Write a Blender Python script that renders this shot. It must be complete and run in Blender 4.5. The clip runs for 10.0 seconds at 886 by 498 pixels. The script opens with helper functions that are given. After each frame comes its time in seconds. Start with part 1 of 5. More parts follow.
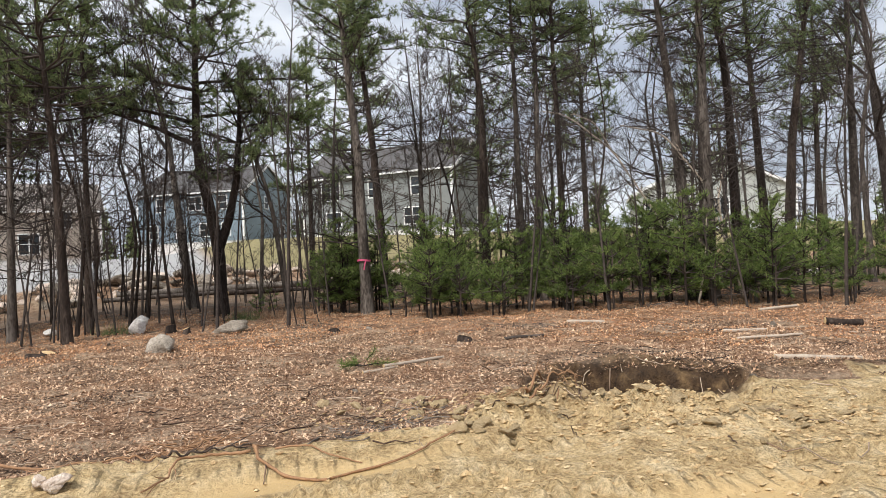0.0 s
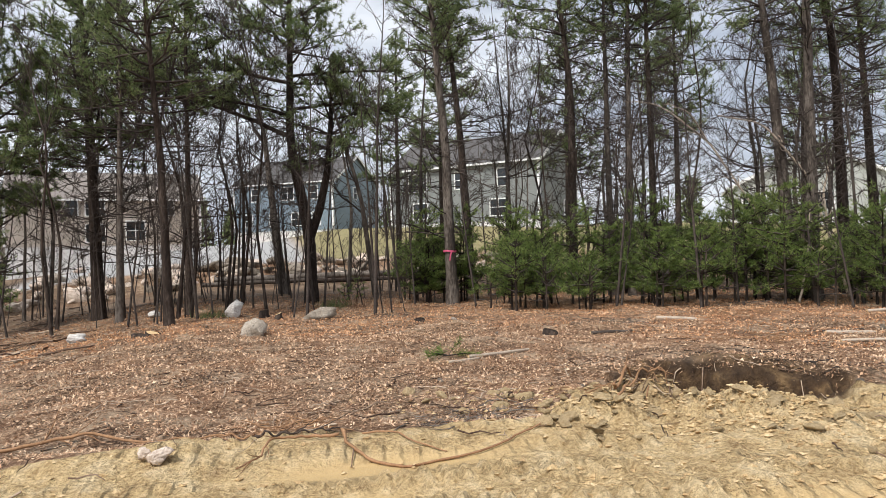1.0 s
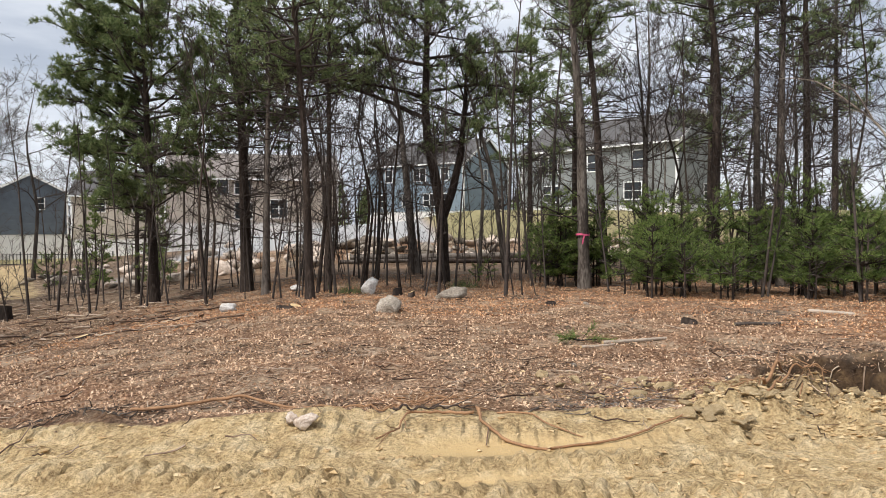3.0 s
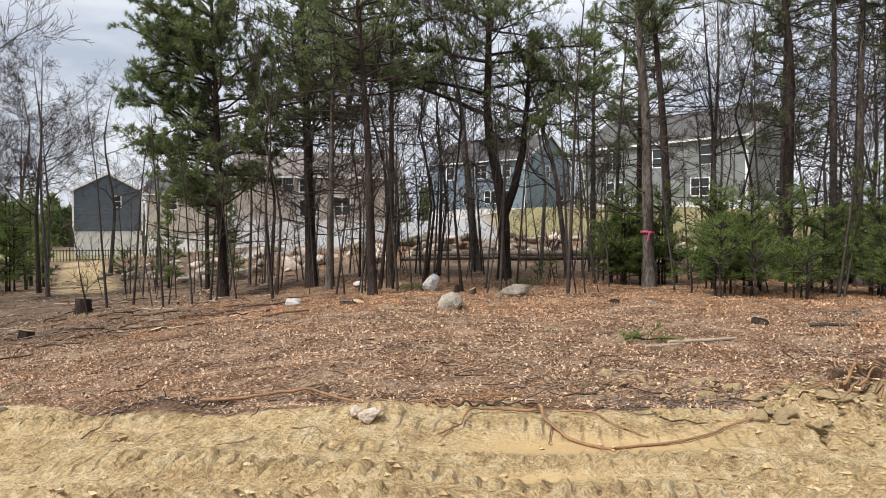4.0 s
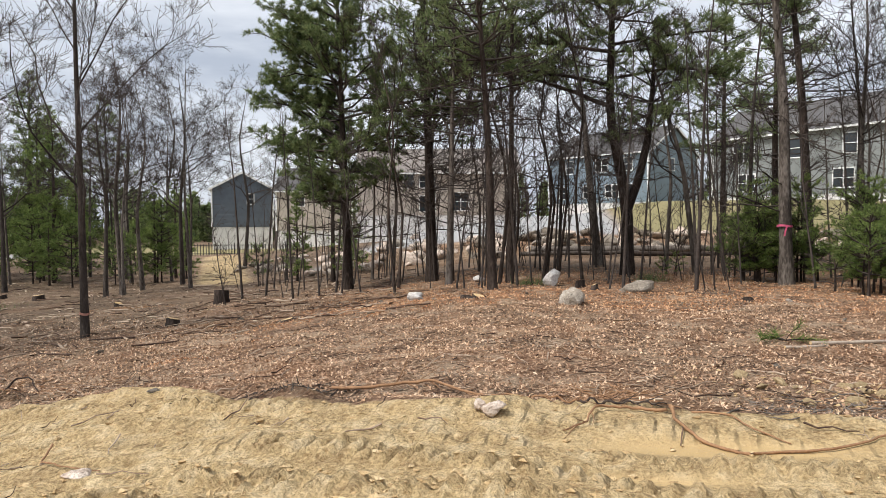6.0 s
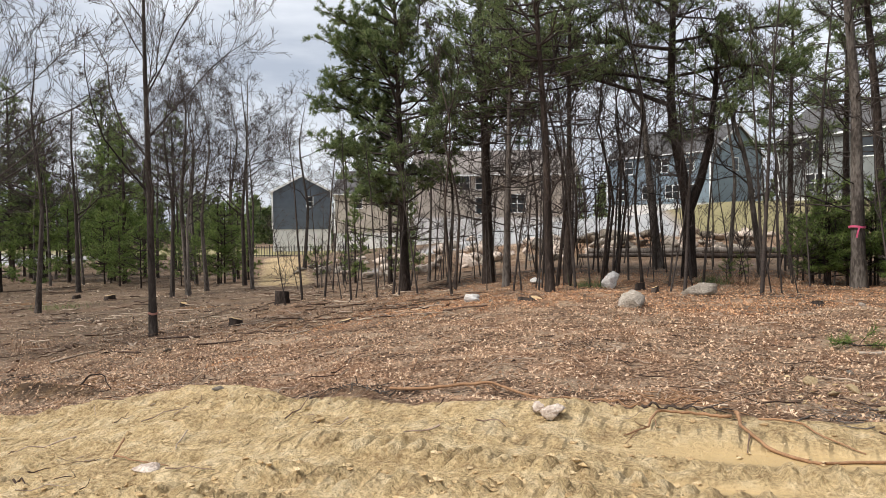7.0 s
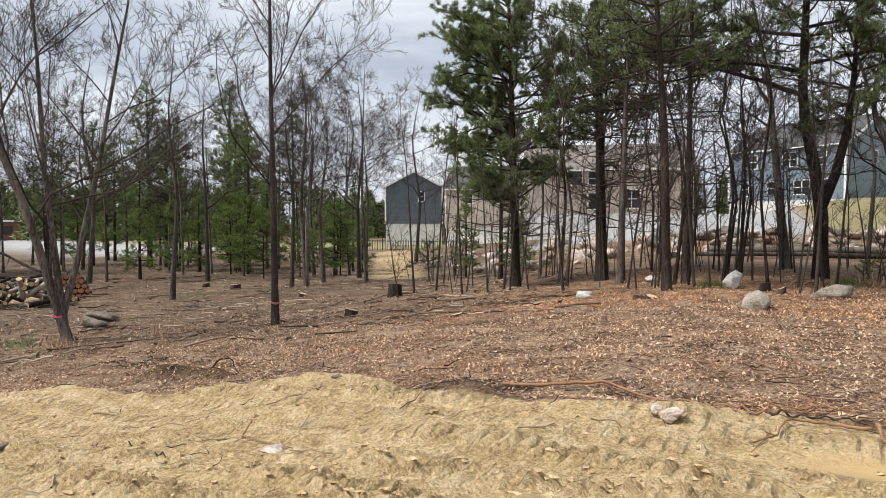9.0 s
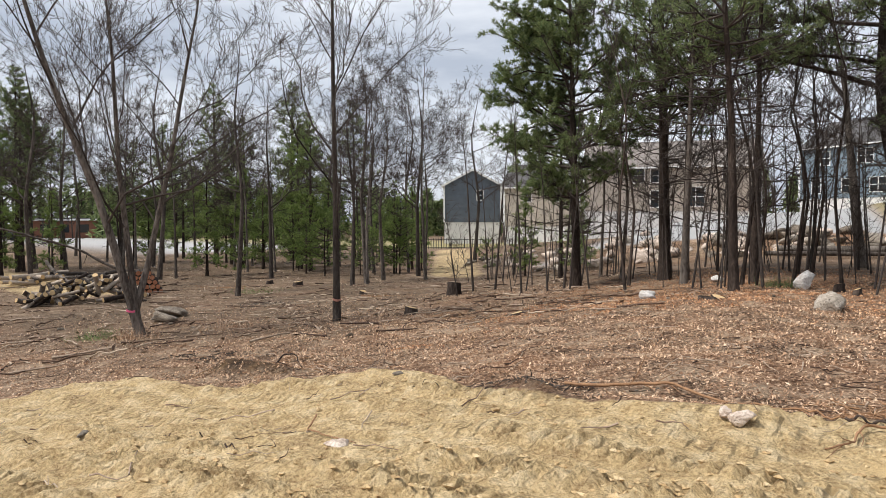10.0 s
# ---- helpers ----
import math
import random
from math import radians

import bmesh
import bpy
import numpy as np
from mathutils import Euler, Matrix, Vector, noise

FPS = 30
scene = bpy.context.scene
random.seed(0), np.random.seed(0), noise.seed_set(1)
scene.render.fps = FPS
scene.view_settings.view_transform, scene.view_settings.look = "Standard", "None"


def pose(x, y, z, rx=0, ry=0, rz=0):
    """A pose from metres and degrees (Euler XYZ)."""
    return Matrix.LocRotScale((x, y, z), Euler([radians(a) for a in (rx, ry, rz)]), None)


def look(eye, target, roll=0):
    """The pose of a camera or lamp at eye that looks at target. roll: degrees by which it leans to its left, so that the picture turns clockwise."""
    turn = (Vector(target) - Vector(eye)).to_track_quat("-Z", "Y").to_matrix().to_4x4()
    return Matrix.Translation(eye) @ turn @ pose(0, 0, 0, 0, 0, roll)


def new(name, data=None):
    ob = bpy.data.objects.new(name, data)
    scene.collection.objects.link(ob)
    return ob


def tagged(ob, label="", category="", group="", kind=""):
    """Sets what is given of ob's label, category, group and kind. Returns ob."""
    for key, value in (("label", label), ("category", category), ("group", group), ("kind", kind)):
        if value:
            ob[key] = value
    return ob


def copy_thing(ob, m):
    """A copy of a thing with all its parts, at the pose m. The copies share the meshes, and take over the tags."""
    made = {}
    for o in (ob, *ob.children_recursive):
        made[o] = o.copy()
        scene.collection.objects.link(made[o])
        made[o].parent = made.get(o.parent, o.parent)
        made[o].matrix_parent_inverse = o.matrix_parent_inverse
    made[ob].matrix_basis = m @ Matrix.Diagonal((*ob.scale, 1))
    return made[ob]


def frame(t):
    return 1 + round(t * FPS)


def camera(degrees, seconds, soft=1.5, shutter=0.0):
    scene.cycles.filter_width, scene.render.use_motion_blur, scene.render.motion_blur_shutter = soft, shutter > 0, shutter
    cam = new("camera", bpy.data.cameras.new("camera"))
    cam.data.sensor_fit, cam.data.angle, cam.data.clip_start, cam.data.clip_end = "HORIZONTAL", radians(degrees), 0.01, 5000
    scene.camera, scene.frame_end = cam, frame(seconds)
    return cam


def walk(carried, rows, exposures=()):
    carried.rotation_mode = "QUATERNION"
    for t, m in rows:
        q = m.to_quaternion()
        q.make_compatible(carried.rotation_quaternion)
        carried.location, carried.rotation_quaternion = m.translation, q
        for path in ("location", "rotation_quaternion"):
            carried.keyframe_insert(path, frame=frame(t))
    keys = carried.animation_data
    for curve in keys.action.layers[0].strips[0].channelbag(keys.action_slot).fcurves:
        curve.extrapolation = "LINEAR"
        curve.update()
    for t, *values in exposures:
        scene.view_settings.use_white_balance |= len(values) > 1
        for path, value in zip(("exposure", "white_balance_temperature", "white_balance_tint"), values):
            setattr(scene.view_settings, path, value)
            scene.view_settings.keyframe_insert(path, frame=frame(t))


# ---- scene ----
cam = camera(63.5, 10.0, soft=0.4)
EYE = 1.6
ROWS = [
    (0, 0.0, 0.0, 0.0, -23.0, 0.25, 2.41),
    (0.5, -0.004, 0.02, -0.005, -19.43, 0.14, 1.94),
    (1, -0.018, 0.03, -0.009, -16.2, -0.18, 1.44),
    (1.5, -0.039, 0.054, -0.014, -13.29, -0.58, 0.94),
    (2, -0.062, 0.067, -0.021, -10.68, -0.98, 0.55),
    (2.5, -0.086, 0.078, -0.022, -8.32, -1.27, 0.31),
    (4, -0.113, 0.074, -0.028, -1.08, -1.66, 0.13),
    (4.5, -0.133, 0.084, -0.032, 1.36, -1.8, 0.17),
    (5, -0.14, 0.094, -0.035, 3.76, -1.93, 0.23),
    (5.5, -0.152, 0.099, -0.041, 6.07, -2.0, 0.23),
    (6, -0.166, 0.094, -0.044, 8.33, -2.0, 0.3),
    (7.5, -0.191, 0.09, -0.048, 15.0, -1.75, 0.4),
    (8, -0.205, 0.084, -0.05, 17.13, -1.79, 0.25),
    (8.5, -0.217, 0.077, -0.049, 19.32, -1.96, 0.11),
    (9, -0.229, 0.07, -0.045, 21.57, -2.17, -0.01),
    (9.5, -0.245, 0.059, -0.047, 23.9, -2.28, -0.05),
    (10, -0.256, 0.048, -0.048, 26.23, -2.29, -0.0),
]
walk(cam, [(t, pose(x, y, EYE + z, 90 + pitch, 0, yaw) @ pose(0, 0, 0, 0, 0, -lean)) for t, x, y, z, yaw, pitch, lean in ROWS],
     [(0.0, 0.0), (10.0, 0.0)])

# ---- world and sun: bright overcast with thin cloud ----
SUN_AZ, SUN_EL = 236.0, 52.0          # degrees from +y clockwise, and above the horizon
world = bpy.data.worlds.new("overcast")
scene.world = world
world.use_nodes = True
wn, wl = world.node_tree.nodes, world.node_tree.links
wn.clear()
sky = wn.new("ShaderNodeTexSky")
sky.sky_type, sky.sun_disc = "NISHITA", False
sky.sun_elevation, sky.sun_rotation = radians(SUN_EL), radians(SUN_AZ)
sky.air_density, sky.dust_density, sky.ozone_density = 1.0, 2.5, 1.0
wco = wn.new("ShaderNodeTexCoord")
wmap = wn.new("ShaderNodeMapping")
wmap.inputs["Scale"].default_value = (1.3, 1.3, 5.5)
wl.new(wco.outputs["Generated"], wmap.inputs["Vector"])
cl = wn.new("ShaderNodeTexNoise")
cl.inputs["Scale"].default_value, cl.inputs["Detail"].default_value, cl.inputs["Roughness"].default_value = 1.6, 6.0, 0.55
wl.new(wmap.outputs["Vector"], cl.inputs["Vector"])
cr = wn.new("ShaderNodeValToRGB")
cr.color_ramp.elements[0].position, cr.color_ramp.elements[0].color = 0.36, (5.5, 6.1, 7.2, 1)
cr.color_ramp.elements[1].position, cr.color_ramp.elements[1].color = 0.60, (10.1, 10.5, 11.2, 1)
wl.new(cl.outputs["Fac"], cr.inputs["Fac"])
cm = wn.new("ShaderNodeMix")
cm.data_type = "RGBA"
cm.inputs["Factor"].default_value = 0.86
wl.new(sky.outputs["Color"], cm.inputs["A"])
wl.new(cr.outputs["Color"], cm.inputs["B"])
wb = wn.new("ShaderNodeBackground")
wb.inputs["Strength"].default_value = 0.10
wl.new(cm.outputs["Result"], wb.inputs["Color"])
wo = wn.new("ShaderNodeOutputWorld")
wl.new(wb.outputs["Background"], wo.inputs["Surface"])

sun_data = bpy.data.lights.new("sun", "SUN")
sun_data.energy, sun_data.angle, sun_data.color = 4.4, radians(11), (1.0, 0.965, 0.91)
sun = new("sun", sun_data)
a, e = radians(SUN_AZ), radians(SUN_EL)
sun.matrix_world = look((60 * math.sin(a) * math.cos(e), 60 * math.cos(a) * math.cos(e), 60 * math.sin(e)), (0, 0, 0))


# ---- noise and relief in numpy ----
_lat = np.random.RandomState(7).rand(256, 256)


def vnoise(x, y):
    """Smooth value noise, -1 to 1."""
    x, y = np.asarray(x, float), np.asarray(y, float)
    xi, yi = np.floor(x).astype(int), np.floor(y).astype(int)
    u, v = x - xi, y - yi
    u, v = u * u * (3 - 2 * u), v * v * (3 - 2 * v)
    g = lambda i, j: _lat[i & 255, j & 255]
    return 2 * ((g(xi, yi) * (1 - u) + g(xi + 1, yi) * u) * (1 - v) + (g(xi, yi + 1) * (1 - u) + g(xi + 1, yi + 1) * u) * v) - 1


def fbm(x, y, octaves=4):
    s, amp = 0, 0.5
    for k in range(octaves):
        s = s + amp * vnoise(x * 2 ** k + 17.3 * k, y * 2 ** k + 5.1 * k)
        amp *= 0.5
    return s


def sstep(t):
    t = np.clip(t, 0, 1)
    return t * t * (3 - 2 * t)


EDGE_AZ = (-100, -59, -44, -34, -23, -12.6, 7, 24, 27.5, 32, 43, 54, 100)
EDGE_R = (18.0, 12.2, 9.8, 8.6, 7.4, 5.9, 5.95, 6.0, 7.6, 8.6, 8.9, 9.6, 11.0)


def pit_uv(x, y):
    """Along the dug pit, and across it, away from the path."""
    return 0.80 * (x - 4.95) - 0.60 * (y - 6.5), 0.60 * (x - 4.95) + 0.80 * (y - 6.5)


def soil_shade_of(x, y):
    """1 where the spade has laid bare dark topsoil, along the scraped edge and in the cut face of the pit, which also
    carries painted shade.
    """
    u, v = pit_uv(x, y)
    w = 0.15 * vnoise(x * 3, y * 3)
    # cut face under the lip: topsoil, with the overhang's shade put into its colour
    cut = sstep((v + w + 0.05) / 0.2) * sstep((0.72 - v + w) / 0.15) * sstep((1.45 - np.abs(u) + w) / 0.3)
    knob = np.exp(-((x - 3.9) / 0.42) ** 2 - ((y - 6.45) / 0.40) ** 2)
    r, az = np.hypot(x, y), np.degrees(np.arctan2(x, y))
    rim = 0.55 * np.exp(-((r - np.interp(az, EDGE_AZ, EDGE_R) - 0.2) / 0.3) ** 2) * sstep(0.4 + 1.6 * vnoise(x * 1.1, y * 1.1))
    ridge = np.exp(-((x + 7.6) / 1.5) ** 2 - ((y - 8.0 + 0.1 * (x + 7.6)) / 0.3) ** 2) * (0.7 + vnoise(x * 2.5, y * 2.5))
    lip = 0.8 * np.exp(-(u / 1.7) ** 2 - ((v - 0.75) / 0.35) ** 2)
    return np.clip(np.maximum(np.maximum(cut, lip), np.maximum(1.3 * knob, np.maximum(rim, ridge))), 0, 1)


def clay_of(x, y):
    """1 where the bare yellow clay lies, 0 on the leaf litter."""
    r, az = np.hypot(x, y), np.degrees(np.arctan2(x, y))
    edge = np.interp(az, EDGE_AZ, EDGE_R) + 0.35 * fbm(x * 1.6, y * 1.6, 4) + 0.5 * vnoise(x * 0.7, y * 0.7)
    c = sstep((edge - r) / 0.35 + 0.5)
    u, v = pit_uv(x, y)
    c = c * (1 - sstep((v - 0.42) / 0.08) * sstep((2.6 - np.abs(u)) / 0.3))
    path = np.exp(-((x + 16.5 + 0.48 * (y - 34.4)) / 1.7) ** 2) * sstep((y - 31) / 3) * sstep((70 - y) / 10)
    yard = sstep((-x - 25) / 3) * np.exp(-((y - 20.5 - 0.35 * (-x - 27)) / 2.2) ** 2)
    return np.maximum(c, np.maximum(path, 0.9 * yard))


def wet_of(x, y):
    """1 in the smooth wet pans of the clay."""
    a = np.exp(-((x - 1.1) / 1.3) ** 2 - ((y - 5.25) / 0.33) ** 2)
    b = np.exp(-((x - 3.3) / 0.9) ** 2 - ((y - 3.4) / 0.35) ** 2)
    c = np.exp(-((x - 0.4) / 0.7) ** 2 - ((y - 4.6) / 0.12) ** 2)
    return np.clip(1.6 * np.maximum(a, np.maximum(b, c)) - 0.35, 0, 1)


def base_z(x, y):
    """The lie of the land: falling to the clearing on one side, rising to the house lots behind the wood."""
    fall = -1.7 * (1 - np.exp(-(np.maximum(0, -x - 1) / 11) ** 1.3))
    bank = 0.9 * sstep((y - 34.6 - 0.08 * x) / 3.2) * sstep((x + 13) / 4)
    return fall + bank + (1.3 + 1.2 * sstep(x / 10)) * sstep((y - 38) / 25) * sstep((x + 40) / 28)


def ground_z(x, y):
    x, y = np.asarray(x, float), np.asarray(y, float)
    r = np.hypot(x, y)
    near = sstep((26 - r) / 14)
    clay, wet = clay_of(x, y), wet_of(x, y)
    z = base_z(x, y) + 0.10 * fbm(x * 0.35, y * 0.35, 3) * sstep((60 - r) / 30)
    z = z + near * (1 - clay) * (0.06 * fbm(x * 1.1, y * 1.1, 3) + 0.035 * fbm(x * 4, y * 4, 3))
    # clay: lumps and the cross bars of track treads running past the camera
    along_, across = 0.97 * x - 0.24 * y, 0.97 * y + 0.24 * x + 0.25 * vnoise(x * 0.5, y * 0.5)
    tread = sstep(0.5 + 1.6 * np.sin(44 * along_ + 1.5 * np.sin(5.2 * across) + 1.6 * vnoise(x * 1.6, y * 1.6)))
    lane = sstep(0.6 + 1.8 * np.sin(10.4 * across)) * sstep(1.5 * vnoise(x * 0.6 + 3, y * 1.1) + 0.75)
    z = z + near * clay * (1 - 0.93 * wet) * (0.06 * fbm(x * 1.3, y * 1.3, 3) + 0.05 * fbm(x * 5, y * 5, 4) + 0.055 * tread * lane + 0.045 * fbm(x * 2.2 + y, y * 13, 2) * sstep((-x - 1) / 2))
    # low scraped bank along the edge of the clay
    edge = np.interp(np.degrees(np.arctan2(x, y)), EDGE_AZ, EDGE_R)
    z = z + 0.07 * np.exp(-((r - edge - 0.25) / 0.35) ** 2) * (0.6 + vnoise(x * 1.5, y * 1.5)) * near
    z = z - 0.06 * wet
    z = z + 0.16 * np.exp(-((x + 7.6) / 1.4) ** 2 - ((y - 8.0 + 0.1 * (x + 7.6)) / 0.25) ** 2) * (0.7 + 0.9 * vnoise(x * 2.5, y * 2.5))
    # the dug pit: u runs along it, v across, away from the camera
    u, v = pit_uv(x, y)
    wob = 0.30 * vnoise(x * 1.5, y * 1.5) + 0.14 * vnoise(x * 5, y * 5)
    rag = wob + 0.10 * vnoise(x * 9, y * 9) + 0.05 * vnoise(x * 17, y * 17)
    z = z - 0.42 * sstep((1.35 - np.abs(u) + rag) / np.where(u > 0, 1.1, 0.45)) * sstep((0.50 - v + rag * 0.6) / 0.16) * sstep((v + 0.95 + wob) / 0.8)
    z = z + 0.19 * np.exp(-(u / 1.5) ** 2 - ((v - 0.8) / 0.36) ** 2) * (0.8 + 0.5 * vnoise(x * 3, y * 3))
    m = np.exp(-((u + 0.3) / 1.5) ** 2 - ((v + 1.25) / 0.6) ** 2)
    z = z + m * (0.10 + 0.36 * fbm(x * 3.5, y * 3.5, 5))
    z = z + 0.16 * np.exp(-((x - 3.0) / 0.4) ** 2 - ((y - 5.75) / 0.4) ** 2) + 0.2 * np.exp(-((x - 3.9) / 0.4) ** 2 - ((y - 6.4) / 0.35) ** 2)
    return z


def gz(x, y):
    return float(ground_z(x, y))


# ---- materials ----
def material(name):
    m = bpy.data.materials.new(name)
    m.use_nodes = True
    n = m.node_tree.nodes
    return m, n, m.node_tree.links, n["Principled BSDF"]


def noise_node(n, l, vec, scale, detail=4.0, rough=0.55):
    t = n.new("ShaderNodeTexNoise")
    t.inputs["Scale"].default_value, t.inputs["Detail"].default_value, t.inputs["Roughness"].default_value = scale, detail, rough
    l.new(vec, t.inputs["Vector"])
    return t.outputs["Fac"]


def ramp_node(n, l, fac, stops):
    r = n.new("ShaderNodeValToRGB")
    el = r.color_ramp.elements
    while len(el) < len(stops):
        el.new(0.5)
    for k, (p, c) in zip(el, stops):
        k.position, k.color = p, (*c, 1)
    l.new(fac, r.inputs["Fac"])
    return r.outputs["Color"]


def mix_node(n, l, fac, c1, c2, mode="MIX"):
    m = n.new("ShaderNodeMix")
    m.data_type, m.blend_type = "RGBA", mode
    for key, v in (("Factor", fac), ("A", c1), ("B", c2)):
        if isinstance(v, (int, float)):
            m.inputs[key].default_value = v
        elif isinstance(v, tuple):
            m.inputs[key].default_value = (*v, 1)
        else:
            l.new(v, m.inputs[key])
    return m.outputs["Result"]


def bump_node(n, l, bsdf, height, strength, distance):
    b = n.new("ShaderNodeBump")
    b.inputs["Strength"].default_value, b.inputs["Distance"].default_value = strength, distance
    l.new(height, b.inputs["Height"])
    l.new(b.outputs["Normal"], bsdf.inputs["Normal"])


def grainy(name, stops, scale, rough=0.9, fine=0.0, bump=0.3, distance=0.02, stretch=(1, 1, 1), island=0.0, random_ob=0.0, sheen=0.25):
    """A surface of colours that run with noise, finer grain in relief, and a change from piece to piece."""
    m, n, l, b = material(name)
    co = n.new("ShaderNodeTexCoord")
    mp = n.new("ShaderNodeMapping")
    mp.inputs["Scale"].default_value = stretch
    l.new(co.outputs["Object"], mp.inputs["Vector"])
    f1 = noise_node(n, l, mp.outputs["Vector"], scale)
    f2 = noise_node(n, l, mp.outputs["Vector"], scale * 7 if not fine else fine, 3.0)
    mx = n.new("ShaderNodeMath")
    mx.operation = "MULTIPLY_ADD"
    l.new(f2, mx.inputs[0])
    mx.inputs[1].default_value = 0.5
    hf = n.new("ShaderNodeMath")
    hf.operation = "MULTIPLY"
    l.new(f1, hf.inputs[0])
    hf.inputs[1].default_value = 0.55
    l.new(hf.outputs[0], mx.inputs[2])
    fac = mx.outputs[0]
    if island or random_ob:
        src = n.new("ShaderNodeNewGeometry").outputs["Random Per Island"] if island else n.new("ShaderNodeObjectInfo").outputs["Random"]
        ad = n.new("ShaderNodeMath")
        ad.operation = "MULTIPLY_ADD"
        l.new(src, ad.inputs[0])
        ad.inputs[1].default_value = island or random_ob
        sb = n.new("ShaderNodeMath")
        sb.operation = "SUBTRACT"
        l.new(fac, sb.inputs[0])
        sb.inputs[1].default_value = (island or random_ob) / 2
        l.new(sb.outputs[0], ad.inputs[2])
        fac = ad.outputs[0]
    l.new(ramp_node(n, l, fac, stops), b.inputs["Base Color"])
    b.inputs["Roughness"].default_value = rough
    b.inputs["Specular IOR Level"].default_value = sheen
    if bump:
        bump_node(n, l, b, f2, bump, distance)
    return m


def plain(name, color, rough=0.6, metal=0.0, vary=0.12, scale=6.0):
    lo, hi = tuple(c * (1 - vary) for c in color), tuple(min(1, c * (1 + vary)) for c in color)
    m = grainy(name, ((0.35, lo), (0.65, hi)), scale, rough, bump=0.1, distance=0.004, sheen=0.4)
    m.node_tree.nodes["Principled BSDF"].inputs["Metallic"].default_value = metal
    return m


def ground_material():
    m, n, l, b = material("litter_and_clay")
    co = n.new("ShaderNodeTexCoord").outputs["Object"]
    big, mid, fine = noise_node(n, l, co, 0.45, 4), noise_node(n, l, co, 3.5, 5, 0.65), noise_node(n, l, co, 30, 4, 0.7)
    litter = ramp_node(n, l, mid, ((0.28, (0.045, 0.028, 0.02)), (0.45, (0.20, 0.12, 0.075)), (0.58, (0.40, 0.255, 0.16)), (0.75, (0.62, 0.45, 0.31))))
    speck = ramp_node(n, l, fine, ((0.34, (0.05, 0.028, 0.02)), (0.48, (0.33, 0.20, 0.13)), (0.66, (0.66, 0.48, 0.34))))
    def cells(scale, warp):
        wv = n.new("ShaderNodeVectorMath")
        wv.operation = "MULTIPLY_ADD"
        nz = n.new("ShaderNodeTexNoise")
        nz.inputs["Scale"].default_value = scale * 0.8
        l.new(co, nz.inputs["Vector"])
        l.new(nz.outputs["Color"], wv.inputs[0])
        wv.inputs[1].default_value = (warp, warp, warp)
        l.new(co, wv.inputs[2])
        vo = n.new("ShaderNodeTexVoronoi")
        vo.inputs["Scale"].default_value = scale
        l.new(wv.outputs[0], vo.inputs["Vector"])
        return vo
    va, vb = cells(22.0, 0.08), cells(60.0, 0.035)
    leafy = ((0.0, (0.05, 0.027, 0.017)), (0.25, (0.19, 0.105, 0.062)), (0.55, (0.46, 0.285, 0.175)), (0.8, (0.66, 0.455, 0.30)), (1.0, (0.84, 0.66, 0.48)))
    sa, sb_ = n.new("ShaderNodeSeparateColor"), n.new("ShaderNodeSeparateColor")
    l.new(va.outputs["Color"], sa.inputs[0])
    l.new(vb.outputs["Color"], sb_.inputs[0])
    speck = mix_node(n, l, 0.5, ramp_node(n, l, sa.outputs[0], leafy), ramp_node(n, l, sb_.outputs[0], leafy))
    litter = mix_node(n, l, 0.68, litter, speck)
    # shade in the gaps between leaf cells, painted into the litter colour
    gap_shade = ramp_node(n, l, va.outputs["Distance"], ((0.35, (1, 1, 1)), (0.75, (0.28, 0.25, 0.23))))
    litter = mix_node(n, l, 1.0, litter, gap_shade, "MULTIPLY")
    litter = mix_node(n, l, ramp_node(n, l, big, ((0.45, (0, 0, 0)), (0.62, (0.42, 0.42, 0.42)))), litter, (0.36, 0.175, 0.09))
    straw = noise_node(n, l, co, 1.3, 5, 0.65)
    litter = mix_node(n, l, ramp_node(n, l, straw, ((0.50, (0, 0, 0)), (0.66, (0.6, 0.6, 0.6)))), litter, (0.56, 0.43, 0.30))
    litter = mix_node(n, l, ramp_node(n, l, straw, ((0.32, (0.65, 0.65, 0.65)), (0.45, (0, 0, 0)))), litter, (0.10, 0.062, 0.04))
    clay = ramp_node(n, l, mid, ((0.30, (0.28, 0.17, 0.075)), (0.48, (0.60, 0.42, 0.205)), (0.66, (0.88, 0.70, 0.44))))
    clay = mix_node(n, l, 0.45, clay, ramp_node(n, l, fine, ((0.38, (0.18, 0.105, 0.046)), (0.60, (0.84, 0.65, 0.37)))))
    at = n.new("ShaderNodeAttribute")
    at.attribute_name = "clay"
    wt = n.new("ShaderNodeAttribute")
    wt.attribute_name = "wet"
    ad = n.new("ShaderNodeMath")
    ad.operation = "MULTIPLY_ADD"
    l.new(mid, ad.inputs[0])
    ad.inputs[1].default_value = 0.9
    l.new(at.outputs["Fac"], ad.inputs[2])
    edge = ramp_node(n, l, ad.outputs[0], ((0.80, (0, 0, 0)), (1.05, (1, 1, 1))))
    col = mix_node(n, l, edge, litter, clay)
    col = mix_node(n, l, wt.outputs["Fac"], col, (0.47, 0.33, 0.16))
    # dark topsoil colour; on the pit wall it stands for shade as well
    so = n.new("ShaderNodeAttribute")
    so.attribute_name = "soil_shade"
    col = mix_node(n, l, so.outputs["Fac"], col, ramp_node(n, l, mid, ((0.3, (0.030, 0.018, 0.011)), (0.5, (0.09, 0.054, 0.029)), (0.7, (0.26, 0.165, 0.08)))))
    sc = n.new("ShaderNodeAttribute")
    sc.attribute_name = "scrub"
    scm = n.new("ShaderNodeMath")
    scm.operation = "MULTIPLY"
    l.new(sc.outputs["Fac"], scm.inputs[0])
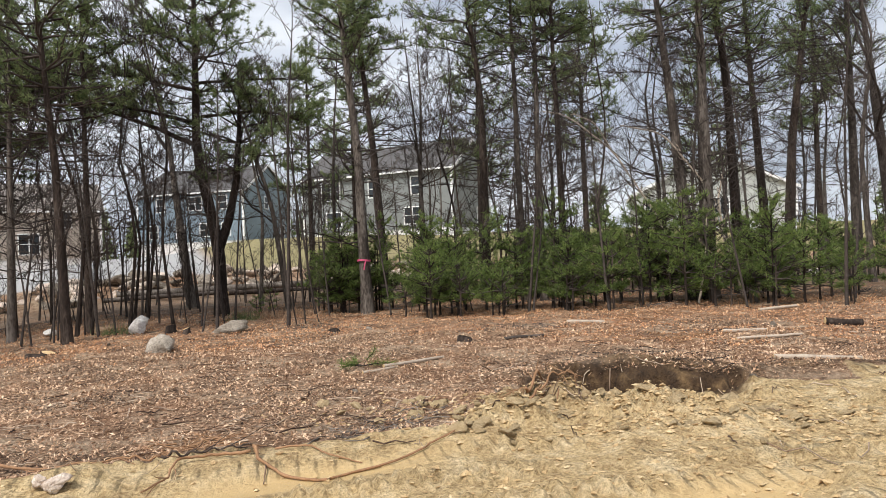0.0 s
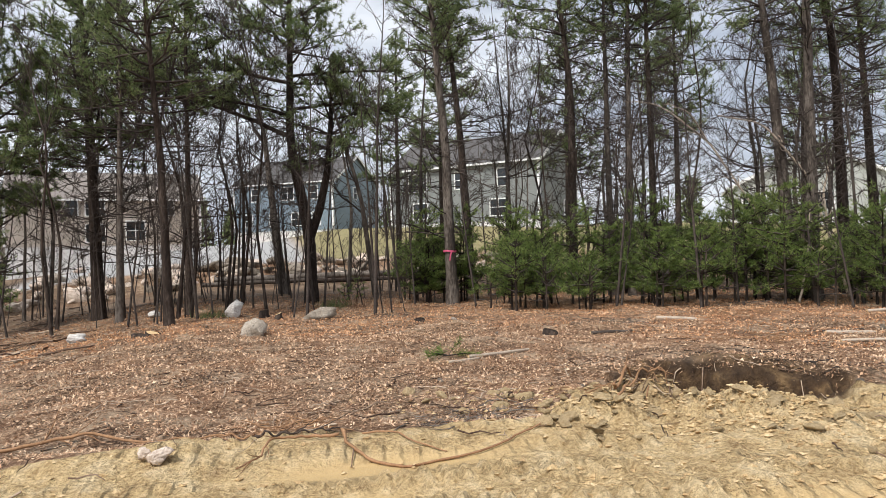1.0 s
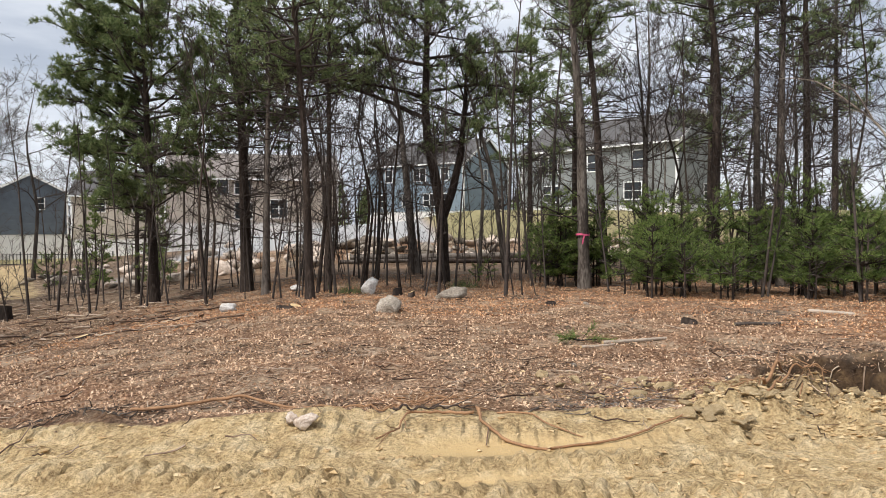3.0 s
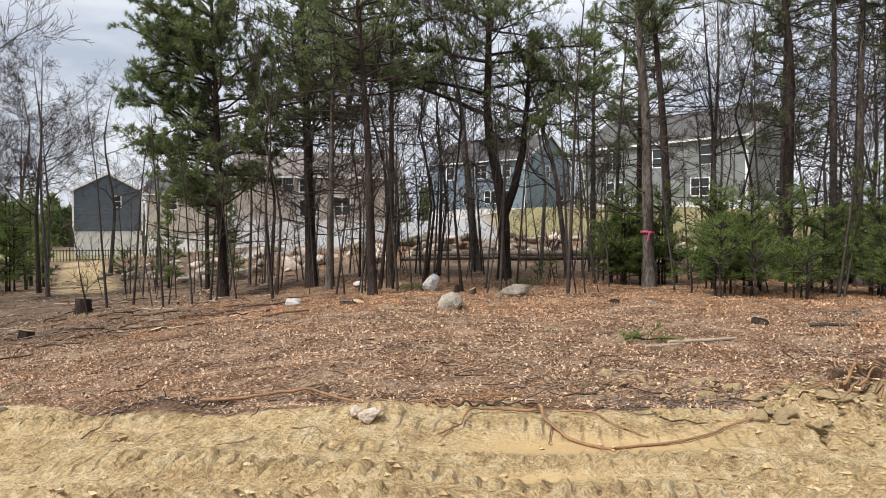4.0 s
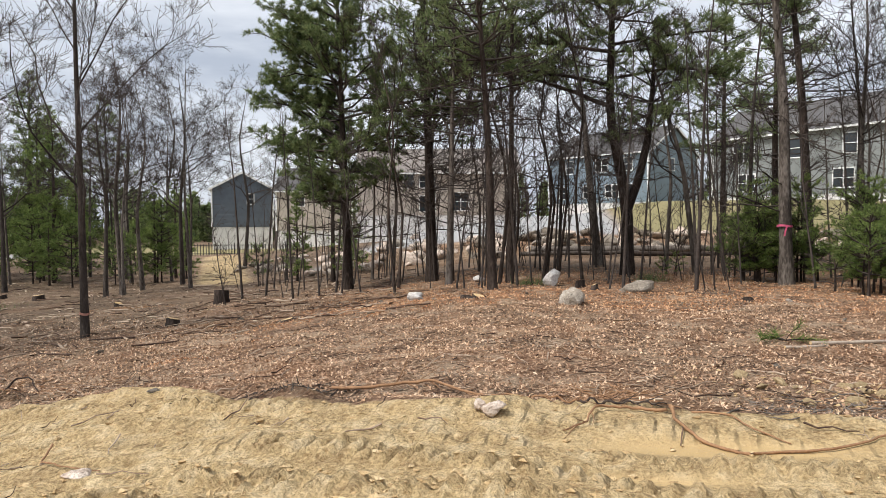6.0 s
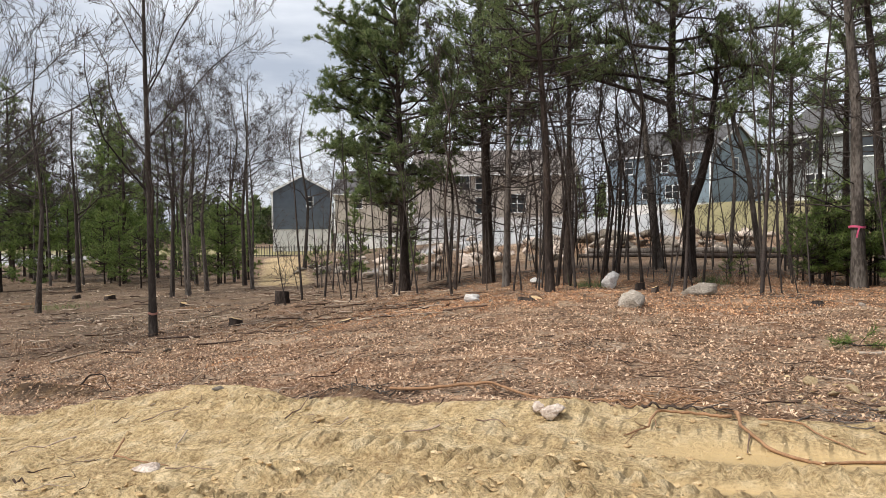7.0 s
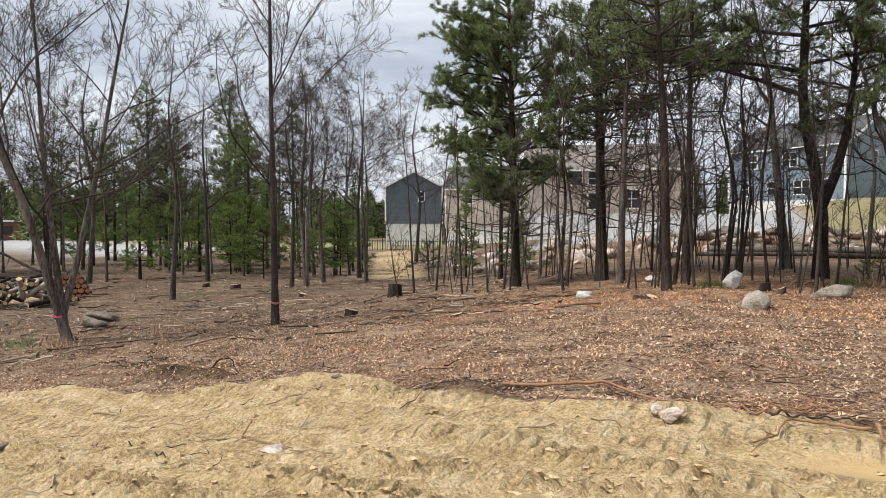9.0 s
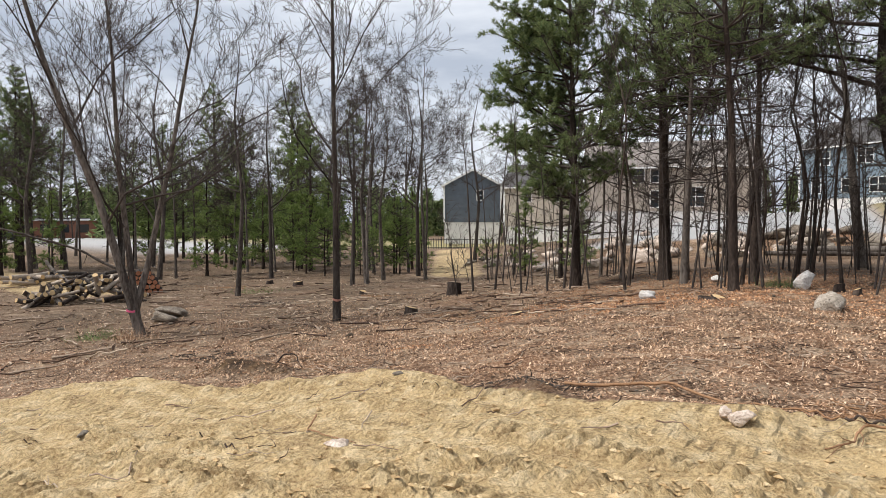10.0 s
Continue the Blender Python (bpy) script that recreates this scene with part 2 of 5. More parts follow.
    l.new(ramp_node(n, l, noise_node(n, l, co, 0.9, 5, 0.65), ((0.30, (0.62, 0.62, 0.62)), (0.55, (1.0, 1.0, 1.0)))), scm.inputs[1])
    col = mix_node(n, l, scm.outputs[0], col, mix_node(n, l, 0.14, ramp_node(n, l, mid, ((0.3, (0.018, 0.014, 0.009)), (0.5, (0.070, 0.052, 0.034)), (0.7, (0.19, 0.145, 0.095)))), speck))
    gr = n.new("ShaderNodeAttribute")
    gr.attribute_name = "grass"
    col = mix_node(n, l, gr.outputs["Fac"], col, ramp_node(n, l, fine, ((0.3, (0.16, 0.15, 0.06)), (0.7, (0.42, 0.35, 0.19)))))
    pv = n.new("ShaderNodeAttribute")
    pv.attribute_name = "paved"
    col = mix_node(n, l, pv.outputs["Fac"], col, ramp_node(n, l, fine, ((0.3, (0.34, 0.34, 0.34)), (0.7, (0.50, 0.49, 0.48)))))
    l.new(col, b.inputs["Base Color"])
    rr = n.new("ShaderNodeMapRange")
    rr.inputs["To Min"].default_value, rr.inputs["To Max"].default_value = 0.92, 0.42
    l.new(wt.outputs["Fac"], rr.inputs["Value"])
    l.new(rr.outputs["Result"], b.inputs["Roughness"])
    b.inputs["Specular IOR Level"].default_value = 0.25
    def op(kind, p, q=None, r_=None):
        k = n.new("ShaderNodeMath")
        k.operation = kind
        for s, v in zip(k.inputs, (p, q, r_)):
            if isinstance(v, (int, float)):
                s.default_value = v
            elif v is not None:
                l.new(v, s)
        return k.outputs[0]
    xyz = n.new("ShaderNodeSeparateXYZ")
    l.new(co, xyz.inputs[0])
    slow, lump_ = noise_node(n, l, co, 1.1, 3), noise_node(n, l, co, 9.0, 5, 0.6)
    al = op("MULTIPLY_ADD", xyz.outputs["X"], 0.97, op("MULTIPLY", xyz.outputs["Y"], -0.24))
    ac = op("MULTIPLY_ADD", xyz.outputs["Y"], 0.97, op("MULTIPLY", xyz.outputs["X"], 0.24))
    chev = op("ABSOLUTE", op("SINE", op("MULTIPLY", ac, 5.2)))
    bars = op("SINE", op("ADD", op("MULTIPLY", al, 44.0), op("ADD", op("MULTIPLY", chev, 1.2), op("ADD", op("MULTIPLY", slow, 4.0), op("MULTIPLY", lump_, 2.5)))))
    bars = ramp_node(n, l, op("MULTIPLY_ADD", bars, 0.5, 0.5), ((0.18, (0, 0, 0)), (0.78, (1, 1, 1))))
    lanes = ramp_node(n, l, op("ADD", op("MULTIPLY_ADD", op("SINE", op("MULTIPLY", ac, 10.4)), 0.22, 0.0), noise_node(n, l, co, 0.8, 2)), ((0.46, (0, 0, 0)), (0.62, (1, 1, 1))))
    tread = op("MULTIPLY", op("MULTIPLY", bars, lanes), at.outputs["Fac"])
    plates = n.new("ShaderNodeTexVoronoi")
    plates.feature = "DISTANCE_TO_EDGE"
    plates.inputs["Scale"].default_value = 8.0
    wv2 = n.new("ShaderNodeVectorMath")
    wv2.operation = "MULTIPLY_ADD"
    nz2 = n.new("ShaderNodeTexNoise")
    nz2.inputs["Scale"].default_value = 6.0
    l.new(co, nz2.inputs["Vector"])
    l.new(nz2.outputs["Color"], wv2.inputs[0])
    wv2.inputs[1].default_value = (0.22, 0.22, 0.22)
    l.new(co, wv2.inputs[2])
    l.new(wv2.outputs[0], plates.inputs["Vector"])
    crust = ramp_node(n, l, plates.outputs["Distance"], ((0.0, (0, 0, 0)), (0.16, (1, 1, 1))))
    crust = op("MULTIPLY", op("MULTIPLY", crust, at.outputs["Fac"]), ramp_node(n, l, noise_node(n, l, co, 1.7, 3), ((0.45, (0, 0, 0)), (0.6, (1, 1, 1)))))
    hm = n.new("ShaderNodeMath")
    hm.operation = "ADD"
    l.new(op("ADD", op("MULTIPLY", tread, 0.8), op("MULTIPLY", crust, 0.22)), hm.inputs[0])
    l.new(op("ADD", op("MULTIPLY_ADD", lump_, 1.3, op("MULTIPLY", fine, 0.75)), op("MULTIPLY", noise_node(n, l, co, 75.0, 3, 0.7), 0.4)), hm.inputs[1])
    dry = n.new("ShaderNodeMath")
    dry.operation = "MULTIPLY_ADD"
    l.new(wt.outputs["Fac"], dry.inputs[0])
    dry.inputs[1].default_value, dry.inputs[2].default_value = -0.85, 1.0
    hw = n.new("ShaderNodeMath")
    hw.operation = "MULTIPLY"
    l.new(hm.outputs[0], hw.inputs[0])
    l.new(dry.outputs[0], hw.inputs[1])
    bump_node(n, l, b, hw.outputs[0], 1.0, 0.07)
    return m


BARK = grainy("pine_bark", ((0.28, (0.009, 0.006, 0.005)), (0.5, (0.034, 0.024, 0.019)), (0.72, (0.11, 0.082, 0.066))), 3.0, 0.95, 26.0, 0.9, 0.03, (1, 1, 0.25), random_ob=0.15)
BARK_GREY = grainy("grey_bark", ((0.28, (0.018, 0.013, 0.011)), (0.5, (0.062, 0.050, 0.042)), (0.72, (0.21, 0.18, 0.155))), 2.5, 0.95, 22.0, 0.6, 0.02, (1, 1, 0.3), random_ob=0.2)
TWIG = grainy("twig_bark", ((0.3, (0.016, 0.012, 0.010)), (0.7, (0.095, 0.076, 0.066))), 4.0, 0.95, island=0.3, bump=0)
DEADWOOD = grainy("weathered_wood", ((0.25, (0.16, 0.12, 0.09)), (0.7, (0.48, 0.40, 0.32))), 5.0, 0.9, stretch=(1, 1, 0.3), island=0.3)
CUTWOOD = grainy("fresh_cut_wood", ((0.3, (0.42, 0.27, 0.13)), (0.7, (0.68, 0.50, 0.28))), 9.0, 0.85, random_ob=0.2)
NEEDLE = grainy("pine_needles", ((0.2, (0.060, 0.094, 0.034)), (0.5, (0.15, 0.20, 0.075)), (0.8, (0.31, 0.35, 0.16))), 0.9, 0.6, island=0.55, bump=0, sheen=0.35)
NEEDLE_YOUNG = grainy("young_pine_needles", ((0.2, (0.055, 0.095, 0.024)), (0.5, (0.15, 0.22, 0.055)), (0.8, (0.32, 0.38, 0.12))), 1.2, 0.6, island=0.5, bump=0, sheen=0.35)
LEAF = grainy("dead_leaves", ((0.12, (0.08, 0.042, 0.026)), (0.36, (0.29, 0.165, 0.097)), (0.62, (0.53, 0.34, 0.21)), (0.92, (0.82, 0.62, 0.44))), 0.9, 0.75, 14.0, island=0.68, bump=0, sheen=0.3)
LEAF_RUST = grainy("rust_leaves", ((0.12, (0.12, 0.052, 0.028)), (0.36, (0.36, 0.165, 0.08)), (0.62, (0.56, 0.30, 0.15)), (0.92, (0.78, 0.52, 0.32))), 0.9, 0.75, 14.0, island=0.7, bump=0, sheen=0.3)
STONE = grainy("granite", ((0.28, (0.085, 0.068, 0.05)), (0.45, (0.20, 0.165, 0.13)), (0.6, (0.34, 0.29, 0.235)), (0.75, (0.52, 0.46, 0.39))), 3.5, 0.95, 28.0, 1.0, 0.05, random_ob=0.3)
STONE_WHITE = grainy("pale_quartz", ((0.3, (0.30, 0.27, 0.23)), (0.5, (0.62, 0.58, 0.54)), (0.65, (0.82, 0.80, 0.77))), 5.0, 0.9, 25.0, 1.0, 0.04)
STONE_PALE = grainy("pale_granite", ((0.28, (0.24, 0.175, 0.135)), (0.5, (0.55, 0.44, 0.36)), (0.68, (0.80, 0.70, 0.61))), 9.0, 0.95, 45.0, 1.0, 0.03)
CLAY = grainy("clay_clods", ((0.2, (0.27, 0.17, 0.08)), (0.5, (0.52, 0.365, 0.19)), (0.8, (0.74, 0.58, 0.36))), 6.0, 0.95, 30.0, 1.0, 0.04, island=0.3)


def let_light_through(m, share):
    """Thin blades pass on part of the light that falls on their far side."""
    n, l = m.node_tree.nodes, m.node_tree.links
    bs, out = n["Principled BSDF"], n["Material Output"]
    tr, mx = n.new("ShaderNodeBsdfTranslucent"), n.new("ShaderNodeMixShader")
    l.new(bs.inputs["Base Color"].links[0].from_socket, tr.inputs["Color"])
    mx.inputs[0].default_value = share
    l.new(bs.outputs[0], mx.inputs[1])
    l.new(tr.outputs[0], mx.inputs[2])
    l.new(mx.outputs[0], out.inputs["Surface"])


for m in (NEEDLE, NEEDLE_YOUNG):
    let_light_through(m, 0.5)
GROUND = ground_material()


# ---- mesh helpers ----
class Buf:
    """Collects triangles and quads for one mesh."""
    known = {}

    def __init__(self):
        self.v, self.f, self.n = [], [], 0

    def add(self, verts, faces):
        self.v.append(np.asarray(verts, float).reshape(-1, 3))
        self.f.extend([tuple(i + self.n for i in q) for q in faces])
        self.n += len(self.v[-1])

    def tris(self, pts):
        """pts: (n, 3, 3)"""
        k = len(pts)
        self.v.append(pts.reshape(-1, 3))
        self.f.extend((np.arange(3 * k).reshape(-1, 3) + self.n).tolist())
        self.n += 3 * k

    def quads(self, pts):
        k = len(pts)
        self.v.append(pts.reshape(-1, 3))
        self.f.extend((np.arange(4 * k).reshape(-1, 4) + self.n).tolist())
        self.n += 4 * k

    def tube(self, path, radii, sides=5, cap=False):
        path = np.asarray(path, float)
        k = len(path)
        d = np.empty_like(path)
        d[1:-1], d[0], d[-1] = path[2:] - path[:-2], path[1] - path[0], path[-1] - path[-2]
        d /= np.sqrt((d * d).sum(1, keepdims=True)) + 1e-9
        rx, ry = (1.0, 0.0) if abs(d[0, 0]) < 0.8 else (0.0, 1.0)
        s = np.stack([-d[:, 2] * ry, d[:, 2] * rx, d[:, 0] * ry - d[:, 1] * rx], 1)
        s /= np.sqrt((s * s).sum(1, keepdims=True)) + 1e-9
        t = np.stack([d[:, 1] * s[:, 2] - d[:, 2] * s[:, 1], d[:, 2] * s[:, 0] - d[:, 0] * s[:, 2], d[:, 0] * s[:, 1] - d[:, 1] * s[:, 0]], 1)
        if (k, sides) not in self.known:
            an = np.linspace(0, 2 * np.pi, sides, endpoint=False)
            self.known[k, sides] = (np.cos(an)[None, :, None], np.sin(an)[None, :, None],
                                    np.array([(i * sides + j, i * sides + (j + 1) % sides, (i + 1) * sides + (j + 1) % sides, (i + 1) * sides + j) for i in range(k - 1) for j in range(sides)]))
        co, si, quad = self.known[k, sides]
        verts = path[:, None] + (s[:, None] * co + t[:, None] * si) * np.asarray(radii, float)[:, None, None]
        if not cap:
            self.v.append(verts.reshape(-1, 3))
            self.f.extend((quad + self.n).tolist())
            self.n += k * sides
            return
        faces = quad.tolist() + [tuple(range(sides))[::-1], tuple((k - 1) * sides + j for j in range(sides))]
        self.add(verts, faces)

    def box(self, lo, hi):
        (x0, y0, z0), (x1, y1, z1) = lo, hi
        self.add([(x0, y0, z0), (x1, y0, z0), (x1, y1, z0), (x0, y1, z0), (x0, y0, z1), (x1, y0, z1), (x1, y1, z1), (x0, y1, z1)],
                 [(3, 2, 1, 0), (4, 5, 6, 7), (0, 1, 5, 4), (1, 2, 6, 5), (2, 3, 7, 6), (3, 0, 4, 7)])

    def mesh(self, name, mat, smooth=True):
        me = bpy.data.meshes.new(name)
        v = np.concatenate(self.v) if self.v else np.zeros((0, 3))
        me.from_pydata(v.tolist(), [], self.f)
        me.materials.append(mat)
        if smooth:
            me.shade_smooth()
        return me


def part(name, buf, mat, parent, label="", smooth=True):
    ob = new(name, buf.mesh(name, mat, smooth) if isinstance(buf, Buf) else buf)
    ob.parent = parent
    if label:
        ob["label"] = label
    return ob


def thing(name, x, y, z, label, category, group="", rz=0.0):
    ob = new(name)
    ob.empty_display_size = 0.2
    ob.matrix_world = pose(x, y, z, 0, 0, rz)
    return tagged(ob, label, category, group)


def solid(name, buf, mat, x, y, z, label, category, group="", rz=0.0, kind="", smooth=True):
    ob = new(name, buf.mesh(name, mat, smooth))
    ob.matrix_world = pose(x, y, z, 0, 0, rz)
    return tagged(ob, label, category, group, kind)


def unit(v):
    return v / (np.linalg.norm(v, axis=-1, keepdims=True) + 1e-9)


# ---- the ground: one sheet to the horizon ----
def spread(lo, hi, step, grow_lo, grow_hi, far):
    mid = list(np.arange(lo, hi, step))
    a, s, low = lo, step, []
    while a > -far:
        s *= grow_lo
        a -= s
        low.append(a)
    b, s, high = mid[-1], step, []
    while b < far:
        s *= grow_hi
        b += s
        high.append(b)
    return np.array(low[::-1] + mid + high)


def build_ground():
    xs = spread(-5.6, 6.4, 0.042, 1.05, 1.05, 700)
    ys = spread(3.2, 7.9, 0.045, 1.3, 1.045, 900)
    X, Y = np.meshgrid(xs, ys)
    Z = ground_z(X, Y)
    nx, ny = len(xs), len(ys)
    idx = np.arange(nx * ny).reshape(ny, nx)
    q = np.stack([idx[:-1, :-1], idx[:-1, 1:], idx[1:, 1:], idx[1:, :-1]], -1).reshape(-1, 4)
    me = bpy.data.meshes.new("ground")
    me.from_pydata(np.stack([X, Y, Z], -1).reshape(-1, 3).tolist(), [], q.tolist())
    me.materials.append(GROUND)
    me.shade_smooth()
    R = np.hypot(X, Y)
    grass = sstep((Y - 40 + 2 * vnoise(X * .3, Y * .3)) / 4) * sstep((X - 3.5) / 2)
    grass = np.maximum(grass, sstep((Y - 72) / 4) * sstep((-X - 24) / 4) * sstep((110 - Y) / 20))
    paved = sstep((Y - 39.5) / 2) * sstep((64 - Y) / 2) * sstep((X + 15) / 2) * sstep((5.0 - X) / 1.5)
    road = sstep((-X - 52) / 3) * np.exp(-((Y - 76 - 0.35 * (-X - 98)) / 12.0) ** 4)
    for key, val in (("clay", clay_of(X, Y)), ("wet", wet_of(X, Y)), ("soil_shade", soil_shade_of(X, Y)), ("scrub", np.maximum(sstep((-X - 5) / 8) * sstep((Y - 7.5) / 6), 0.8 * sstep((R - 20.5) / 4) * sstep((38 - Y) / 4)) * (0.75 + 0.25 * vnoise(X * .6, Y * .6)) * (1 - clay_of(X, Y))), ("grass", grass), ("paved", np.maximum(paved, road))):
        at = me.attributes.new(key, "FLOAT", "POINT")
        at.data.foreach_set("value", val.reshape(-1).astype(np.float32))
    return tagged(new("ground", me), "cleared ground of brown leaf litter and wet yellow clay", "ground", kind="structure")


build_ground()

# ---- trees ----
def tufts(buf, centers, dirs, count, length, width, rs, droop=0.0):
    """Sprays of thin needles round the ends of twigs."""
    n = len(centers)
    if not n:
        return
    c = np.repeat(np.asarray(centers), count, 0)
    d = unit(np.repeat(unit(np.asarray(dirs)), count, 0) * 0.62 + rs.normal(0, 0.66, (n * count, 3)) + [0, 0, 0.16 - droop])
    s = unit(np.cross(d, rs.normal(0, 1, (n * count, 3)))) * width
    ln = length * rs.uniform(0.7, 1.25, (n * count, 1))
    buf.tris(np.stack([c - s * 0.5, c + s * 0.5, c + d * ln], 1))


def bend_path(p0, d0, length, k, rs, wander, lift=0.0):
    pts, d, p = [np.array(p0, float)], np.array(d0, float), np.array(p0, float)
    for _ in range(k):
        d = d + rs.normal(0, wander, 3) + [0, 0, lift]
        d /= np.linalg.norm(d)
        p = p + d * (length / k)
        pts.append(p)
    return np.array(pts)


def along(path, t):
    k = t * (len(path) - 1)
    i = min(int(k), len(path) - 2)
    return path[i] + (path[i + 1] - path[i]) * (k - i), path[i + 1] - path[i]


def trunk_path(height, bends, rs, wander=0.06, rings=14):
    """bends: (fraction of height, x off, y off) that the stem passes."""
    t = np.linspace(0, 1, rings)
    b = [(0, 0, 0)] + list(bends)
    x = np.interp(t, [q[0] for q in b], [q[1] for q in b]) + np.cumsum(rs.normal(0, wander, rings)) * 0.25 * t
    y = np.interp(t, [q[0] for q in b], [q[2] for q in b]) + np.cumsum(rs.normal(0, wander, rings)) * 0.25 * t
    return np.stack([x, y, t * height - 0.08], 1)


def pine(x, y, height, r0, crown_from, crown_rad, seed, bends=(), dense=1.0, dead=14, mat=None, bark=None, label="", name="pine_tree", shape=0.75,
         limbs_at=(), tuft=(10, 0.125, 0.019), group="pines of the wood edge", rings=14, whorl=0.42, fork=None):
    """A pine: a tapered stem, whorls of limbs with twigs, and sprays of needles."""
    rs = np.random.RandomState(seed)
    root = thing(name, x, y, gz(x, y), label or "tall pine with dark bark and green needles", "tree", group)
    path = trunk_path(height, bends, rs, rings=rings)
    t = np.linspace(0, 1, len(path))
    rad = r0 * (1 - t) ** 0.8 + 0.012
    rad *= 0.88
    rad[0] *= 1.25
    stem, limb, crown = Buf(), Buf(), Buf()
    stem.tube(path, rad, 10)
    stems = [(path, rad, crown_from)]
    if fork:
        at, fx, fy, fh, fr = fork
        p, _ = along(path, at)
        fp = np.array([p, p + [fx * .45, fy * .45, fh * .18], p + [fx * .8, fy * .8, fh * .4], p + [fx, fy, fh * .7], p + [fx * 1.05, fy * 1.05, fh]])
        fr_ = np.array([1.0, 0.9, 0.75, 0.5, 0.12]) * fr
        stem.tube(fp, fr_, 8)
        stems.append((fp, fr_, p[2] + fh * 0.45))
    cs, ds = [], []

    def bough(p, d, ln, r, leafy):
        bp = bend_path(p, d, ln, 5, rs, 0.17 if leafy else 0.22, 0.05)
        limb.tube(bp, np.linspace(r, 0.009, 6), 4)
        nb = int(ln * (6.5 if leafy else 4.5)) + 1
        for i in range(nb):
            s = rs.uniform(0.30 if leafy else 0.2, 1.0)
            q, dq = along(bp, s)
            sd = unit(unit(dq) * 0.55 + rs.normal(0, 0.55, 3) * [1, 1, 0.45] + [0, 0, 0.12])
            sl = ln * rs.uniform(0.16, 0.36) * (1.15 - 0.5 * s)
            sp = bend_path(q, sd, sl, 3, rs, 0.16, 0.05)
            limb.tube(sp[[0, -1]] if leafy else sp[[0, 1, -1]], (0.011, 0.006) if leafy else (0.011, 0.009, 0.005), 3)
            if leafy:
                for u in np.linspace(0.5, 1.0, max(2, int(dense * (2.8 + sl * 4)))):
                    c, dc = along(sp, u)
                    cs.append(c + rs.normal(0, 0.04, 3))
                    ds.append(dc)
        if leafy:
            for u in np.linspace(0.55, 1.0, 4):
                c, dc = along(bp, u)
                cs.append(c)
                ds.append(dc)

    for pth, rd, cf in stems:
        top = pth[-1, 2]
        z = cf
        while z < top - 0.15:
            f = np.interp(z, pth[:, 2], np.linspace(0, 1, len(pth)))
            p, _ = along(pth, min(f, 0.999))
            u = (z - cf) / max(0.1, top - cf)
            prof = crown_rad * (min(1, 0.55 + 2.2 * u) if u < 0.25 else 1.0) * (1 - u) ** shape + 0.18
            for k in range(rs.randint(3, 6)):
                an = rs.uniform(0, 2 * np.pi)
                el = rs.uniform(-0.12, 0.28) + 0.5 * u
                d = np.array([np.cos(an) * np.cos(el), np.sin(an) * np.cos(el), np.sin(el)])
                bough(p, d, prof * rs.uniform(0.65, 1.2), 0.012 + 0.022 * prof / 2, True)
            z += whorl * rs.uniform(0.7, 1.3)
    for k in range(dead):
        z = rs.uniform(0.14 * height, max(crown_from, 0.2 * height) + 0.5)
        f = np.interp(z, path[:, 2], t)
        p, _ = along(path, min(f, 0.99))
        an, el = rs.uniform(0, 2 * np.pi), rs.uniform(-0.25, 0.3)
        bough(p, np.array([np.cos(an), np.sin(an), el]), rs.uniform(0.5, 1.3) * min(2.0, crown_rad), 0.019, False)
    for hgt, az, el, ln, r in limbs_at:
        f = np.interp(hgt, path[:, 2], t)
        p, _ = along(path, min(f, 0.99))
        an = radians(az)
        bp = bend_path(p, np.array([np.sin(an), np.cos(an), el]), ln, 9, rs, 0.07, -0.045)
        one = Buf()
        one.tube(bp, np.linspace(r, 0.015, 10), 6)
        part("limb", one, bark or BARK, root)
        for i in range(int(ln * 7)):
            s = rs.uniform(0.3, 1)
            q, dq = along(bp, s)
            bough(q, unit(unit(dq) * 0.6 + rs.normal(0, 0.5, 3) * [1, 1, 0.5] + [0, 0, 0.15]), rs.uniform(0.4, 1.0), 0.014, True)
    tufts(crown, cs, ds, tuft[0], tuft[1], tuft[2], rs)
    part("trunk", stem, bark or BARK, root)
    tagged(part("branchwork", limb, TWIG, root), kind="stuff")
    part("crown", crown, mat or NEEDLE, root, smooth=False)
    return root


